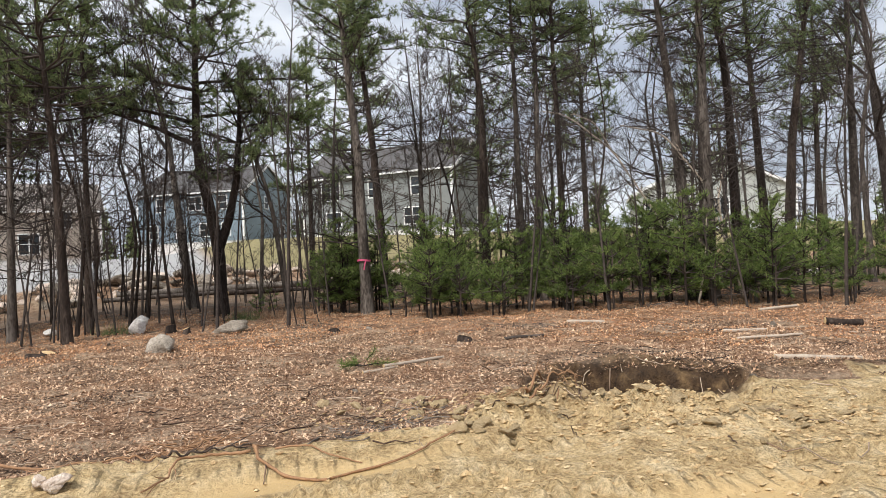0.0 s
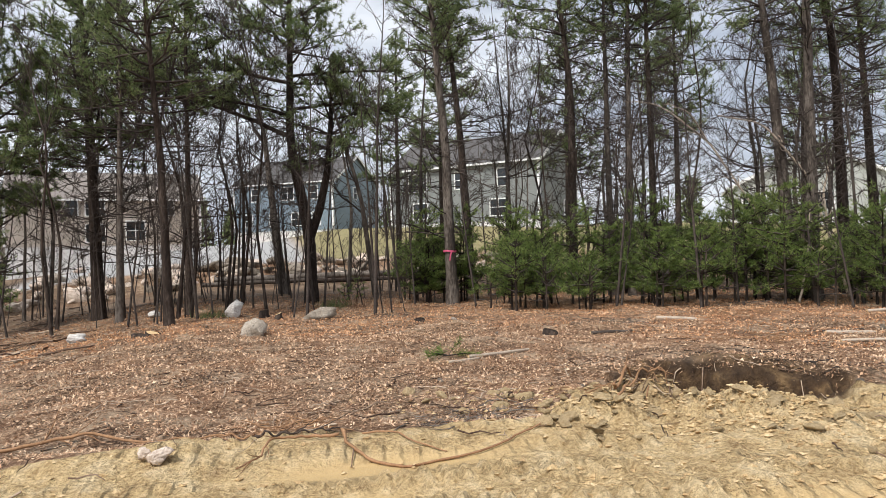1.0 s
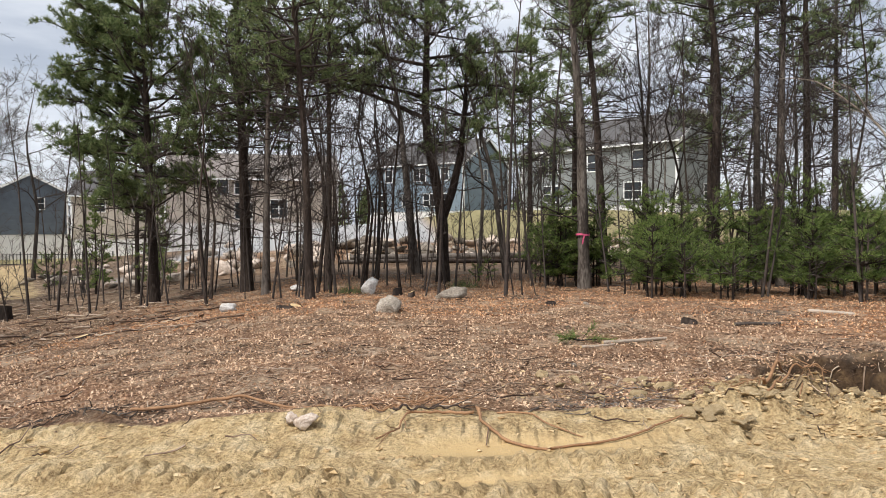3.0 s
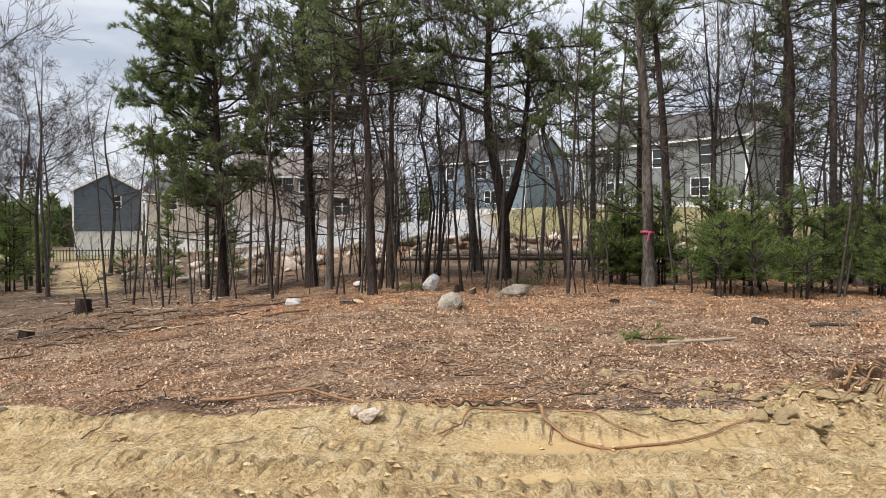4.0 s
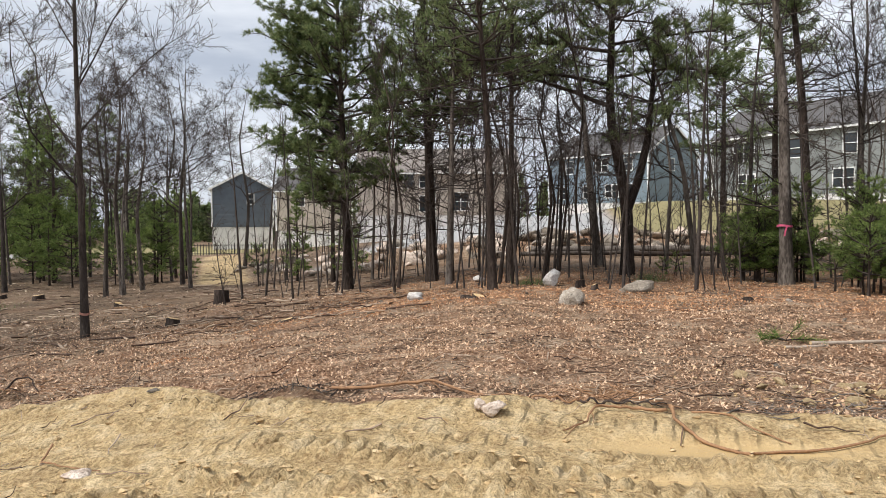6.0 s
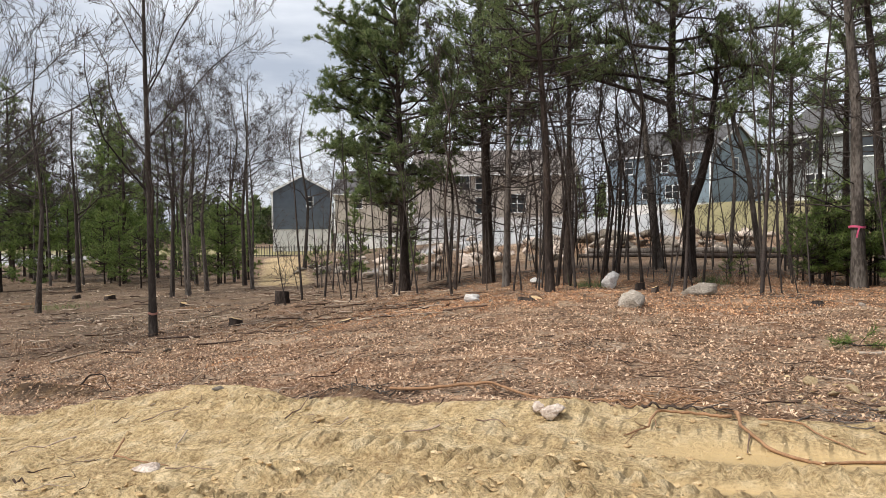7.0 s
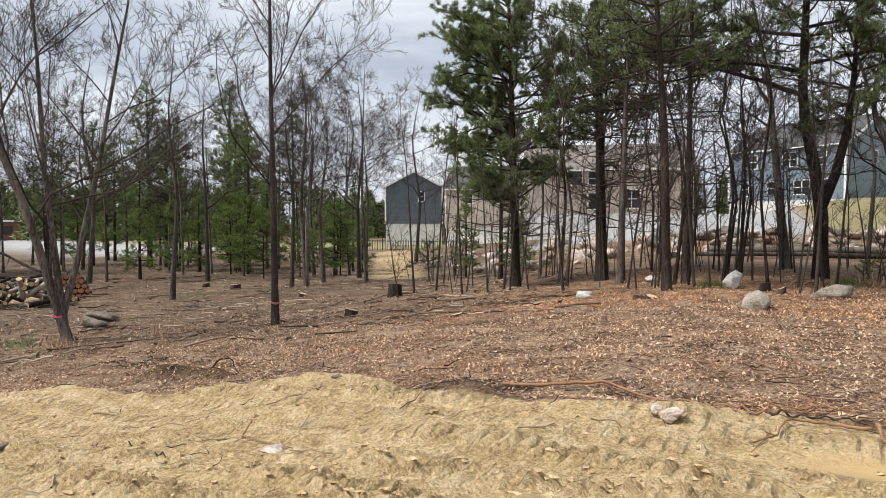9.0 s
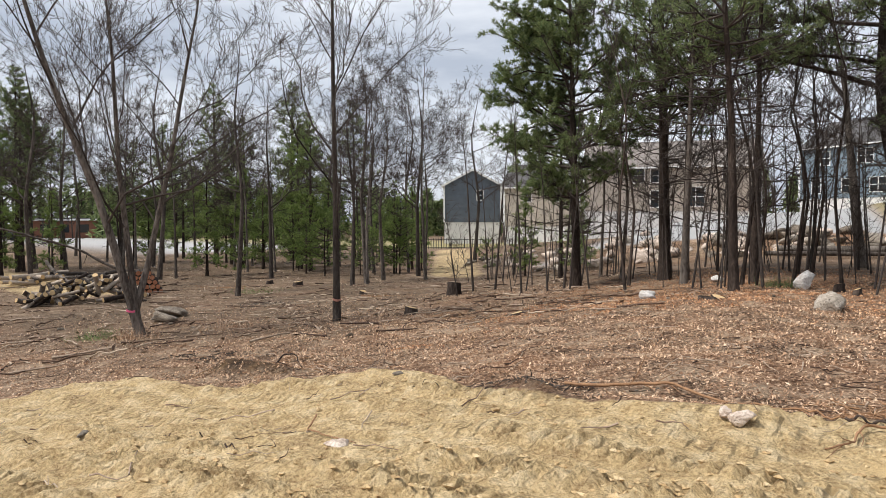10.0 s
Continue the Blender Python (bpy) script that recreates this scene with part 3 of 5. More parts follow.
def bare(x, y, height, r0, seed, bends=(), spread_=0.6, first=0.35, bark=None, label="", depth=4, kids=9, rings=12, name="bare_tree", group="bare trees of the wood", up=0.03, extra=(), rmin=0.006, reach=1.0):
    """A leafless tree: the stem and four orders of ever finer branches."""
    rs = np.random.RandomState(seed)
    root = thing(name, x, y, gz(x, y), label or "leafless grey-barked tree with fine twigs", "tree", group)
    stem, limb = Buf(), Buf()

    def grow(p, d, ln, r, order):
        k = (5, 5, 4, 3, 2)[order]
        bp = bend_path(p, d, ln, k, rs, 0.15 + 0.03 * order, up + 0.015 * order)
        tp = bp if order < 3 else bp[[0, k // 2, k]]
        limb.tube(tp, np.maximum(rmin, np.linspace(r, r * 0.3, len(tp))), (5, 4, 3, 3, 3)[order])
        if order >= depth:
            return
        for i in range(max(2, int(kids * (0.8, 0.75, 0.62, 0.55)[order] * rs.uniform(0.7, 1.2)))):
            s = rs.uniform(0.22, 1.0)
            q, dq = along(bp, s)
            dq = unit(dq)
            side = rs.normal(0, 1, 3)
            side = unit(side - dq * (side @ dq))
            lean_ = rs.uniform(0.55, 1.25)
            grow(q, unit(dq + side * lean_ + [0, 0, 0.12]), ln * rs.uniform(0.34, 0.6) * (1.2 - 0.45 * s), r * (1 - 0.6 * s) * 0.45, order + 1)

    stems = [(trunk_path(height, bends, rs, 0.08, rings), r0)]
    for at, bx, by, hh, rr in extra:
        p, _ = along(stems[0][0], at)
        tt = np.linspace(0, 1, 9)[:, None]
        stems.append((p + np.concatenate([bx * tt ** 0.8, by * tt ** 0.8, hh * tt], 1) + np.cumsum(rs.normal(0, 0.03, (9, 3)), 0), rr))
    for path, r in stems:
        t = np.linspace(0, 1, len(path))
        rad = r * (1 - t) ** 0.95 + 0.006
        rad[0] *= 1.2
        stem.tube(path, rad, 9)
        nb = int(kids * 1.5)
        for i in range(nb):
            s = first + (1 - first) * (i + rs.uniform(0, 1)) / nb
            q, dq = along(path, min(s, 0.99))
            an = rs.uniform(0, 2 * np.pi)
            d = unit(np.array([np.cos(an) * spread_, np.sin(an) * spread_, rs.uniform(0.35, 1.0)]))
            grow(q, d, reach * height * rs.uniform(0.20, 0.40) * (1.25 - 0.75 * s), max(0.007, r * (1 - s) ** 0.75 * 0.45), 1)
    part("trunk", stem, bark or BARK_GREY, root)
    tagged(part("branchwork", limb, TWIG, root), kind="stuff")
    return root


def put(ob, x, y, rz=0.0, s=1.0, sz=None):
    """Another of the same, standing at x, y."""
    return copy_thing(ob, pose(x, y, gz(x, y) - 0.02, 0, 0, rz) @ Matrix.Diagonal((s, s, sz or s, 1)))

# pines of the wood edge
pine(-6.69, 23.06, 11.6, 0.16, 2.9, 3.3, 11, [(1, -0.35, 0.1)], dense=2.1, dead=23, shape=0.55, whorl=0.29, tuft=(11, 0.15, 0.023), label="full-crowned pine with dense dark green needles")
pine(-3.79, 22.42, 11.5, 0.20, 4.4, 3.0, 12, [(0.5, -0.1, 0), (1, -0.35, 0)], dense=1.5, tuft=(10, 0.14, 0.02), whorl=0.40, dead=34, label="dark-barked pine with a thin crown above dead limbs")
pine(-3.09, 21.49, 10.5, 0.12, 5.2, 2.0, 13, [(1, 0.1, 0.2)], dense=0.95, dead=30, label="slim pine with dead lower limbs")
pine(-1.49, 17.39, 10.0, 0.115, 4.8, 2.2, 14, [(0.4, -0.1, 0), (1, -0.5, 0)], dense=0.95, dead=30, label="slim pine with dead lower limbs")
pine(-1.22, 19.9, 10.5, 0.10, 5.6, 1.9, 15, [(1, 0.2, 0.2)], dense=0.95, dead=23, label="slim pine with dead lower limbs")
pine(2.17, 21.89, 11.5, 0.215, 6.6, 2.6, 16, [(0.18, 0.0, 0), (0.42, -0.5, 0), (1, -0.3, 0)], dense=1.35, tuft=(10, 0.14, 0.019), dead=27, fork=(0.17, 0.75, 0.1, 5.2, 0.14),
     limbs_at=[(5.0, -84, 0.42, 4.6, 0.075), (5.6, -100, 0.40, 4.2, 0.06), (6.6, -70, 0.2, 3.8, 0.06), (5.8, 95, 0.25, 3.0, 0.05), (6.8, 80, 0.2, 3.0, 0.05)],
     label="old forked pine with dark bark and a long low limb")
pine(5.89, 19.47, 11.5, 0.185, 7.2, 1.9, 17, [(0.4, -0.12, 0.05), (1, -0.7, 0.2)], dense=1.2, dead=34, bark=BARK_GREY, label="straight grey-brown pine with a pink ribbon tied round it")
pine(7.53, 22.6, 12.5, 0.17, 7.6, 2.2, 18, [(0.4, -0.25, 0.1), (1, -0.95, 0.4)], dense=0.95, dead=40)
pine(10.21, 20.6, 12.5, 0.18, 7.4, 2.3, 19, [(0.5, 0.1, 0), (1, -0.4, 0.2)], dense=0.95, dead=37)
pine(11.2, 19.9, 12.0, 0.13, 7.8, 1.7, 20, [(1, -0.1, 0)], dense=0.95, dead=37, bark=BARK_GREY)
pine(11.6, 19.4, 11.5, 0.12, 7.8, 1.6, 21, [(1, 0.1, 0.1)], dense=0.95, dead=30, bark=BARK_GREY)
pine(11.9, 20.1, 12.0, 0.12, 8.0, 1.6, 22, [(1, 0.25, 0)], dense=0.95, dead=30)
pine(12.3, 19.2, 12.5, 0.14, 6.8, 2.2, 23, [(1, -0.2, 0)], dense=0.95, dead=27)
pine(14.13, 15.57, 12.0, 0.21, 7.4, 2.0, 24, [(0.4, -0.25, 0.2), (1, -0.7, 0.6)], dense=0.65, dead=44, bark=BARK_GREY, label="thick grey-brown pine with dead limbs")
pine(14.43, 15.25, 12.5, 0.21, 7.6, 2.1, 25, [(1, 0.0, 0.0)], dense=0.65, dead=44, bark=BARK_GREY, label="thick grey-brown pine with dead limbs")
pine(16.38, 16.1, 12.5, 0.19, 7.0, 2.2, 26, [(0.5, -0.2, 0), (1, -0.5, 0.4)], dense=0.65, dead=34)
pine(21.11, 19.33, 13.5, 0.2, 6.6, 2.4, 27, [(1, -0.5, 0.5)], dense=0.45, dead=14)
pine(22.79, 20.06, 14.0, 0.24, 7.4, 2.4, 28, [(0.4, 0.3, -0.2), (1, 1.1, -1.0)], dense=0.45, dead=14)
pine(25.17, 18.92, 14.0, 0.22, 7.5, 2.2, 29, [(1, 0, 0)], dense=0.45, dead=14, bark=BARK_GREY)
bare(24.2, 16.6, 13.0, 0.24, 30, [(1, -0.8, 0.8)], first=0.3)
bare(-3.01, 20.66, 9.5, 0.10, 31, [(1, 0.3, 0)], first=0.3)
bare(1.68, 26.9, 10.5, 0.17, 32, [(0.55, -0.6, 0), (1, -1.5, 0)], first=0.45, label="slanting grey-barked leafless tree")
bare(4.1, 21.6, 8.5, 0.09, 33, [(0.4, -0.4, 0), (1, -1.9, 0.2)], first=0.25, spread_=0.9)
bare(-10.15, 14.34, 11.0, 0.085, 34, [(1, -0.1, 0.1)], first=0.18, kids=10, spread_=0.5, up=0.09, rmin=0.0045, reach=1.2, label="slim young maple, leafless, with many rising twigs")
bare(-14.2, 12.1, 12.0, 0.105, 35, [(0.25, -0.5, -0.57), (0.5, -1.17, -1.34), (0.75, -1.75, -2.0), (1, -2.3, -2.6)], first=0.2, kids=9, spread_=0.6, up=0.08, rmin=0.0045, reach=1.0,
     extra=[(0.03, -0.4, -0.6, 10.0, 0.08), (0.05, 1.1, 1.4, 9.5, 0.075)], label="leafless maple of three leaning stems")

# models for the deeper wood, each placed many times
pine_a = pine(18.5, 27.0, 13.5, 0.17, 6.0, 2.4, 41, dense=0.9, dead=22, tuft=(7, 0.19, 0.026), label="tall pine in the wood with dead lower limbs", group="pines deeper in the wood")
pine_b = pine(13.0, 26.5, 12.0, 0.15, 4.5, 2.2, 42, dense=0.9, tuft=(7, 0.19, 0.026), dead=12, label="tall pine in the wood with dead lower limbs", group="pines deeper in the wood")
pine_c = pine(-30.5, 39.2, 10.0, 0.15, 1.2, 2.4, 43, dense=1.1, tuft=(7, 0.19, 0.026), dead=4, shape=0.85, mat=NEEDLE_YOUNG, label="bushy pine, green to the ground", group="pines deeper in the wood")
pine(-38.6, 40.0, 13.2, 0.2, 2.6, 3.0, 44, dense=1.0, dead=16, tuft=(8, 0.17, 0.028), shape=0.7, label="broad dark green pine at the far side of the clearing", group="pines deeper in the wood")
pine(-37.2, 41.6, 11.0, 0.17, 2.2, 2.2, 45, dense=0.8, dead=16, tuft=(8, 0.17, 0.028), shape=0.7, label="dark green pine at the far side of the clearing", group="pines deeper in the wood")
bare_a = bare(-20.65, 22.48, 10.5, 0.10, 51, [(0.4, 0.25, 0.1), (0.7, -0.2, 0.2), (1, 0.3, 0)], rmin=0.0052, spread_=1.2, first=0.38, kids=9, label="leafless tree in the wood", group="bare trees deeper in the wood")
bare_b = bare(-18.65, 29.14, 11.5, 0.12, 52, [(0.35, -0.3, 0), (0.7, 0.2, -0.2), (1, -0.4, 0)], rmin=0.0052, spread_=1.5, first=0.3, kids=10, label="leafless wide-crowned tree in the wood", group="bare trees deeper in the wood")
bare_c = bare(9.4, 24.2, 10.5, 0.08, 53, [(0.4, 0.15, 0.15), (1, -0.2, 0.3)], rmin=0.0052, first=0.38, spread_=0.9, kids=8, label="leafless tree in the wood", group="bare trees deeper in the wood")
for mdl, spots in ((pine_a, ((29.5, 24.0, 1.1), (9.0, 31.0, 1.0), (-36.3, 46.0, 1.05), (-44.0, 28.5, 0.95))),
                   (pine_b, ((27.0, 29.0, 1.1), (6.5, 29.0, 0.9), (-9.2, 29.5, 0.7), (-46.5, 31.0, 0.95))),
                   (pine_c, ((-21.8, 39.4, 0.58), (-11.5, 31.5, 0.42), (-9.6, 33.8, 0.45), (-20.5, 38.2, 0.4), (-28.9, 37.5, 0.55), (-29.3, 41.0, 0.75)))):
    for i, (px, py, s) in enumerate(spots):
        put(mdl, px, py, 67 * i + 20, s)
rsb = np.random.RandomState(5)
for i, (px, py, s) in enumerate(((-18.6, 27.8, 0.9), (-18.6, 30.6, 0.8), (-16.4, 30.9, 1.0), (-18.1, 28.3, 0.7), (-18.2, 33.5, 1.0), (-16.6, 31.2, 0.8), (-22.5, 36, 1.1), (-26, 31, 1.0), (-29, 35, 0.9), (-24, 43, 1.2),
                                 (-20, 45, 1.1), (-31, 29, 0.9), (-40, 34, 1.0), (-46, 31, 1.1), (-13.0, 34.0, 0.9), (-7.0, 27.5, 0.8), (-4.4, 26.0, 0.8), (0.2, 24.0, 0.75), (4.0, 26.5, 0.8), (6.4, 25.0, 0.9),
                                 (8.6, 21.5, 0.85), (13.5, 22.0, 0.9), (15.2, 18.3, 0.85), (18.7, 19.0, 0.9), (20.5, 24.5, 1.0), (26.5, 22.5, 1.0), (29.0, 18.0, 1.0), (-2.2, 24.2, 0.8), (-5.6, 24.8, 0.7))):
    put((bare_a, bare_b, bare_c)[i % 3 if px < -12 else (0, 2)[i % 2]], px, py, rsb.uniform(0, 360), s * rsb.uniform(0.9, 1.1))

# crooked thin oaks between the pines
bare_d = bare(-0.2, 23.2, 8.6, 0.042, 57, [(0.3, 0.3, 0.1), (0.55, -0.25, 0.2), (0.8, 0.25, 0), (1, 0.1, 0)], rmin=0.0055, spread_=1.1, first=0.18, kids=8, bark=BARK, label="thin crooked leafless oak with dark twigs", group="thin oaks between the pines")
bare_e = bare(9.6, 21.6, 7.6, 0.034, 58, [(0.3, -0.25, 0.1), (0.6, 0.2, -0.2), (1, -0.6, 0)], rmin=0.0055, spread_=1.0, first=0.15, kids=7, bark=BARK, label="thin crooked leafless oak with dark twigs", group="thin oaks between the pines")
rso = np.random.RandomState(61)
for i in range(18):
    az = radians(rso.uniform(-19, 3) if i < 8 else rso.uniform(17, 56))
    r = rso.uniform(18.5, 27)
    put((bare_d, bare_e)[i % 2], r * math.sin(az), r * math.cos(az), rso.uniform(0, 360), rso.uniform(0.75, 1.2))

# young pines of the undergrowth
young = [pine(8.6 + 0.9 * i, 17.4 - 0.4 * i, h, 0.026, 0.55, w, 60 + i, dense=0.8, dead=3, mat=NEEDLE_YOUNG, shape=0.40, tuft=(11, 0.125, 0.013), rings=8, whorl=0.30, name="young_pine",
              label="young white pine with soft bright green needles", group="young pines under the wood") for i, (h, w) in enumerate(((2.6, 0.8), (2.1, 0.75), (3.1, 0.85), (1.6, 0.6)))]
rsy = np.random.RandomState(8)
for i in range(124):
    az = radians(rsy.uniform(13.5, 58))
    r = rsy.uniform(17.2, 20.8) if i % 4 else rsy.uniform(21.5, 30)
    r *= 1.0 + 0.12 * max(0, (math.degrees(az) - 35) / 20)
    if math.degrees(az) < 19.5:
        r = max(r, 21.0)
    put(young[i % 4], r * math.sin(az), r * math.cos(az), rsy.uniform(0, 360), rsy.uniform(0.75, 1.05), rsy.uniform(0.62, 0.92))
for px, py, s in ((3.4, 20.8, 0.35), (2.9, 20.0, 0.3), (4.9, 21.2, 0.7), (-14.0, 33.0, 0.9), (-8.3, 28.6, 0.9)):
    put(young[1], px, py, 40 * px, s)

# saplings: thin bare stems under the tall trees
def sapling(x, y, height, r0, seed):
    rs = np.random.RandomState(seed)
    root = thing("sapling", x, y, gz(x, y), "thin bare sapling stem with a few twigs", "sapling", "saplings of the wood edge")
    stem, tw = Buf(), Buf()
    path = trunk_path(height, [(1, rs.normal(0, 0.3), rs.normal(0, 0.3))], rs, 0.10, 10)
    stem.tube(path, np.linspace(r0, 0.005, 10), 5)
    for i in range(16):
        q, dq = along(path, rs.uniform(0.25, 0.98))
        an = rs.uniform(0, 6.28)
        bp = bend_path(q, np.array([np.cos(an) * 0.7, np.sin(an) * 0.7, 0.7]), rs.uniform(0.3, 0.9), 4, rs, 0.12, 0.05)
        tw.tube(bp[::2], (0.008, 0.006, 0.003), 3)
        for j in range(3):
            q2, _ = along(bp, rs.uniform(0.3, 0.9))
            tw.tube(bend_path(q2, unit(rs.normal(0, 1, 3) + [0, 0, 0.8]), rs.uniform(0.1, 0.35), 1, rs, 0.1), (0.005, 0.003), 3)
    part("stem", stem, TWIG, root)
    tagged(part("twigwork", tw, TWIG, root), kind="stuff")
    return root


sap = [sapling(-2.0 + i, 19.0 + i, h, r, 80 + i) for i, (h, r) in enumerate(((3.2, 0.022), (4.6, 0.03), (5.8, 0.038), (2.2, 0.014)))]
rss = np.random.RandomState(9)
for i in range(170):
    az = radians(rss.uniform(-26, 15) if i < 112 else rss.uniform(10, 58))
    r = rss.uniform(17.6, 30) + max(0, -math.degrees(az) - 5) * 0.22
    put(sap[i % 4], r * math.sin(az), r * math.cos(az), rss.uniform(0, 360), rss.uniform(0.8, 1.25) if i < 112 else rss.uniform(1.0, 1.5))


# ---- houses on the lots behind the wood ----
def siding(name, color):
    m, n, l, b = material(name)
    co = n.new("ShaderNodeTexCoord").outputs["Object"]
    f = noise_node(n, l, co, 1.2, 3)
    lo, hi = tuple(c * 0.85 for c in color), tuple(c * 1.12 for c in color)
    sx = n.new("ShaderNodeSeparateXYZ")
    l.new(co, sx.inputs[0])
    sw = n.new("ShaderNodeMath")
    sw.operation = "MULTIPLY"
    l.new(sx.outputs["Z"], sw.inputs[0])
    sw.inputs[1].default_value = 1 / 0.17
    fr = n.new("ShaderNodeMath")
    fr.operation = "FRACT"
    l.new(sw.outputs[0], fr.inputs[0])
    l.new(ramp_node(n, l, f, ((0.3, lo), (0.7, hi))), b.inputs["Base Color"])
    b.inputs["Roughness"].default_value = 0.6
    bump_node(n, l, b, fr.outputs[0], 0.9, 0.03)
    return m


SHINGLE = grainy("asphalt_shingles", ((0.3, (0.055, 0.052, 0.052)), (0.7, (0.13, 0.125, 0.125))), 5.0, 0.9, 30.0, 0.4, 0.02)
WHITE = plain("white_trim", (0.78, 0.78, 0.77), 0.5)
CONCRETE = grainy("concrete", ((0.3, (0.56, 0.55, 0.54)), (0.7, (0.74, 0.73, 0.72))), 1.5, 0.9)
GLASS_M, gn, gl_, gb = material("window_glass")
gb.inputs["Base Color"].default_value, gb.inputs["Roughness"].default_value = (0.03, 0.035, 0.04, 1), 0.06


def slab(buf, a, b, c, d, th):
    """A plate on four corners, th thick along its normal."""
    P = np.array([a, b, c, d], float)
    nrm = unit(np.cross(P[1] - P[0], P[3] - P[0]))
    buf.add(np.concatenate([P, P + nrm * th]), [(3, 2, 1, 0), (4, 5, 6, 7), (0, 1, 5, 4), (1, 2, 6, 5), (2, 3, 7, 6), (3, 0, 4, 7)])


def house(label, x, y, z0, turn, length, width, eave, rise, wallmat, front=(), gable=(), foundation=0.5, roofmat=None, group="houses behind the wood"):
    """The near corner stands at x, y. The gable wall runs along the house's own x, the long front along its y.
    front, gable: windows as (along, sill height, width, height)."""
    root = thing("house", x, y, z0, label, "house", group, turn)
    w = Buf()
    W, L, E, P = width, length, eave, eave + rise
    w.add([(0, 0, foundation), (W, 0, foundation), (W, L, foundation), (0, L, foundation), (0, 0, E), (W, 0, E), (W, L, E), (0, L, E), (W / 2, 0, P), (W / 2, L, P)],
          [(0, 1, 5, 8, 4), (2, 3, 7, 9, 6), (3, 0, 4, 7), (1, 2, 6, 5)])
    part("wall", w, wallmat, root, smooth=False)
    fo = Buf()
    fo.box((0.05, 0.05, -2.5), (W - 0.05, L - 0.05, foundation))
    part("foundation", fo, CONCRETE, root, smooth=False)
    ro, o = Buf(), 0.35
    k = rise / (W / 2)
    slab(ro, (-o, -o, E - o * k), (W / 2, -o, P), (W / 2, L + o, P), (-o, L + o, E - o * k), -0.16)
    slab(ro, (W / 2, -o, P), (W + o, -o, E - o * k), (W + o, L + o, E - o * k), (W / 2, L + o, P), -0.16)
    part("roof", ro, roofmat or SHINGLE, root, smooth=False)
    for nm, p0, p1 in (("rake_board", (-o, -o - 0.03, E - o * k), (W / 2, -o - 0.03, P)), ("rake_board", (W / 2, -o - 0.03, P), (W + o, -o - 0.03, E - o * k))):
        rb = Buf()
        a0, a1 = np.array(p0), np.array(p1)
        slab(rb, a0 - [0, 0, 0.28], a1 - [0, 0, 0.28], a1 + [0, 0, 0.04], a0 + [0, 0, 0.04], 0.03)
        part(nm, rb, WHITE, root, "white painted board", smooth=False)
    gt = Buf()
    gt.box((-o - 0.12, -o, E - o * k - 0.12), (-o, L + o, E - o * k + 0.04))
    part("gutter", gt, WHITE, root, "white gutter", smooth=False)
    for cx, cy in ((0, 0), (W, 0), (0, L)):
        ct = Buf()
        ct.box((cx - 0.1, cy - 0.1, foundation), (cx + 0.1, cy + 0.1, E - 0.05))
        part("corner_board", ct, WHITE, root, "white corner board", smooth=False)

    def window(c, s, ww, hh, side):
        fr, gl = Buf(), Buf()
        def bx(b, a0, a1, h0, h1, d0, d1):
            if side == "gable":
                b.box((a0, -d1, h0), (a1, -d0, h1))
            else:
                b.box((-d1, a0, h0), (-d0, a1, h1))
        f = 0.10
        for a0, a1, h0, h1 in ((c - ww / 2 - f, c - ww / 2, s - f, s + hh + f), (c + ww / 2, c + ww / 2 + f, s - f, s + hh + f), (c - ww / 2, c + ww / 2, s + hh, s + hh + f), (c - ww / 2, c + ww / 2, s - f, s),
                               (c - ww / 2, c + ww / 2, s + hh / 2 - 0.03, s + hh / 2 + 0.03)):
            bx(fr, a0, a1, h0, h1, 0.0, 0.07)
        if ww > 1.3:
            bx(fr, c - 0.05, c + 0.05, s, s + hh, 0.0, 0.06)
        bx(gl, c - ww / 2, c + ww / 2, s, s + hh, 0.005, 0.03)
        wf = part("window", fr, WHITE, root, "white-framed sash window", smooth=False)
        part("pane", gl, GLASS_M, wf, smooth=False)

    for q in front:
        window(*q, "front")
    for q in gable:
        window(*q, "gable")
    return root


BLUE, GREY, SLATE = siding("blue_siding", (0.21, 0.275, 0.335)), siding("grey_siding", (0.235, 0.25, 0.25)), siding("slate_blue_siding", (0.10, 0.125, 0.165))
TAN, PALE, RED = siding("tan_siding", (0.50, 0.445, 0.385)), siding("pale_grey_siding", (0.50, 0.52, 0.50)), siding("red_siding", (0.22, 0.035, 0.035))
BROWNROOF = grainy("brown_shingles", ((0.3, (0.16, 0.14, 0.125)), (0.7, (0.27, 0.24, 0.22))), 5.0, 0.9)

house("blue clapboard house with white trim and a dark roof", 10.75, 81.3, 3.3, 52, 13.6, 11, 6.3, 3.2, BLUE,
      front=((2.2, 1.2, 1.0, 1.4), (4.6, 1.2, 1.7, 1.4), (8.0, 1.2, 1.0, 1.4), (11.5, 1.2, 1.0, 1.4), (2.5, 4.2, 1.0, 1.4), (6, 4.2, 1.6, 1.4), (10.5, 4.2, 1.0, 1.4)),
      gable=((5.2, 4.3, 0.8, 1.3), (8.9, 1.0, 0.8, 1.3)), foundation=0.6)
house("grey clapboard house with white corner boards, half hidden by trees", 25.15, 56.7, 3.3, 40, 16, 8.0, 5.9, 2.8, GREY,
      front=((12.8, 3.6, 2.0, 1.6), (12.5, 1.0, 1.6, 1.4), (8.0, 3.6, 1.0, 1.5), (3.5, 3.6, 1.0, 1.5), (4.0, 1.0, 1.6, 1.4)), gable=((5.5, 1.0, 0.8, 1.3),), foundation=0.5)
house("slate-blue gabled house on a white foundation", -44.3, 89.8, -0.6, 24, 12, 7.9, 7.2, 2.1, SLATE, gable=((5.0, 5.0, 0.8, 1.3),), foundation=1.9)
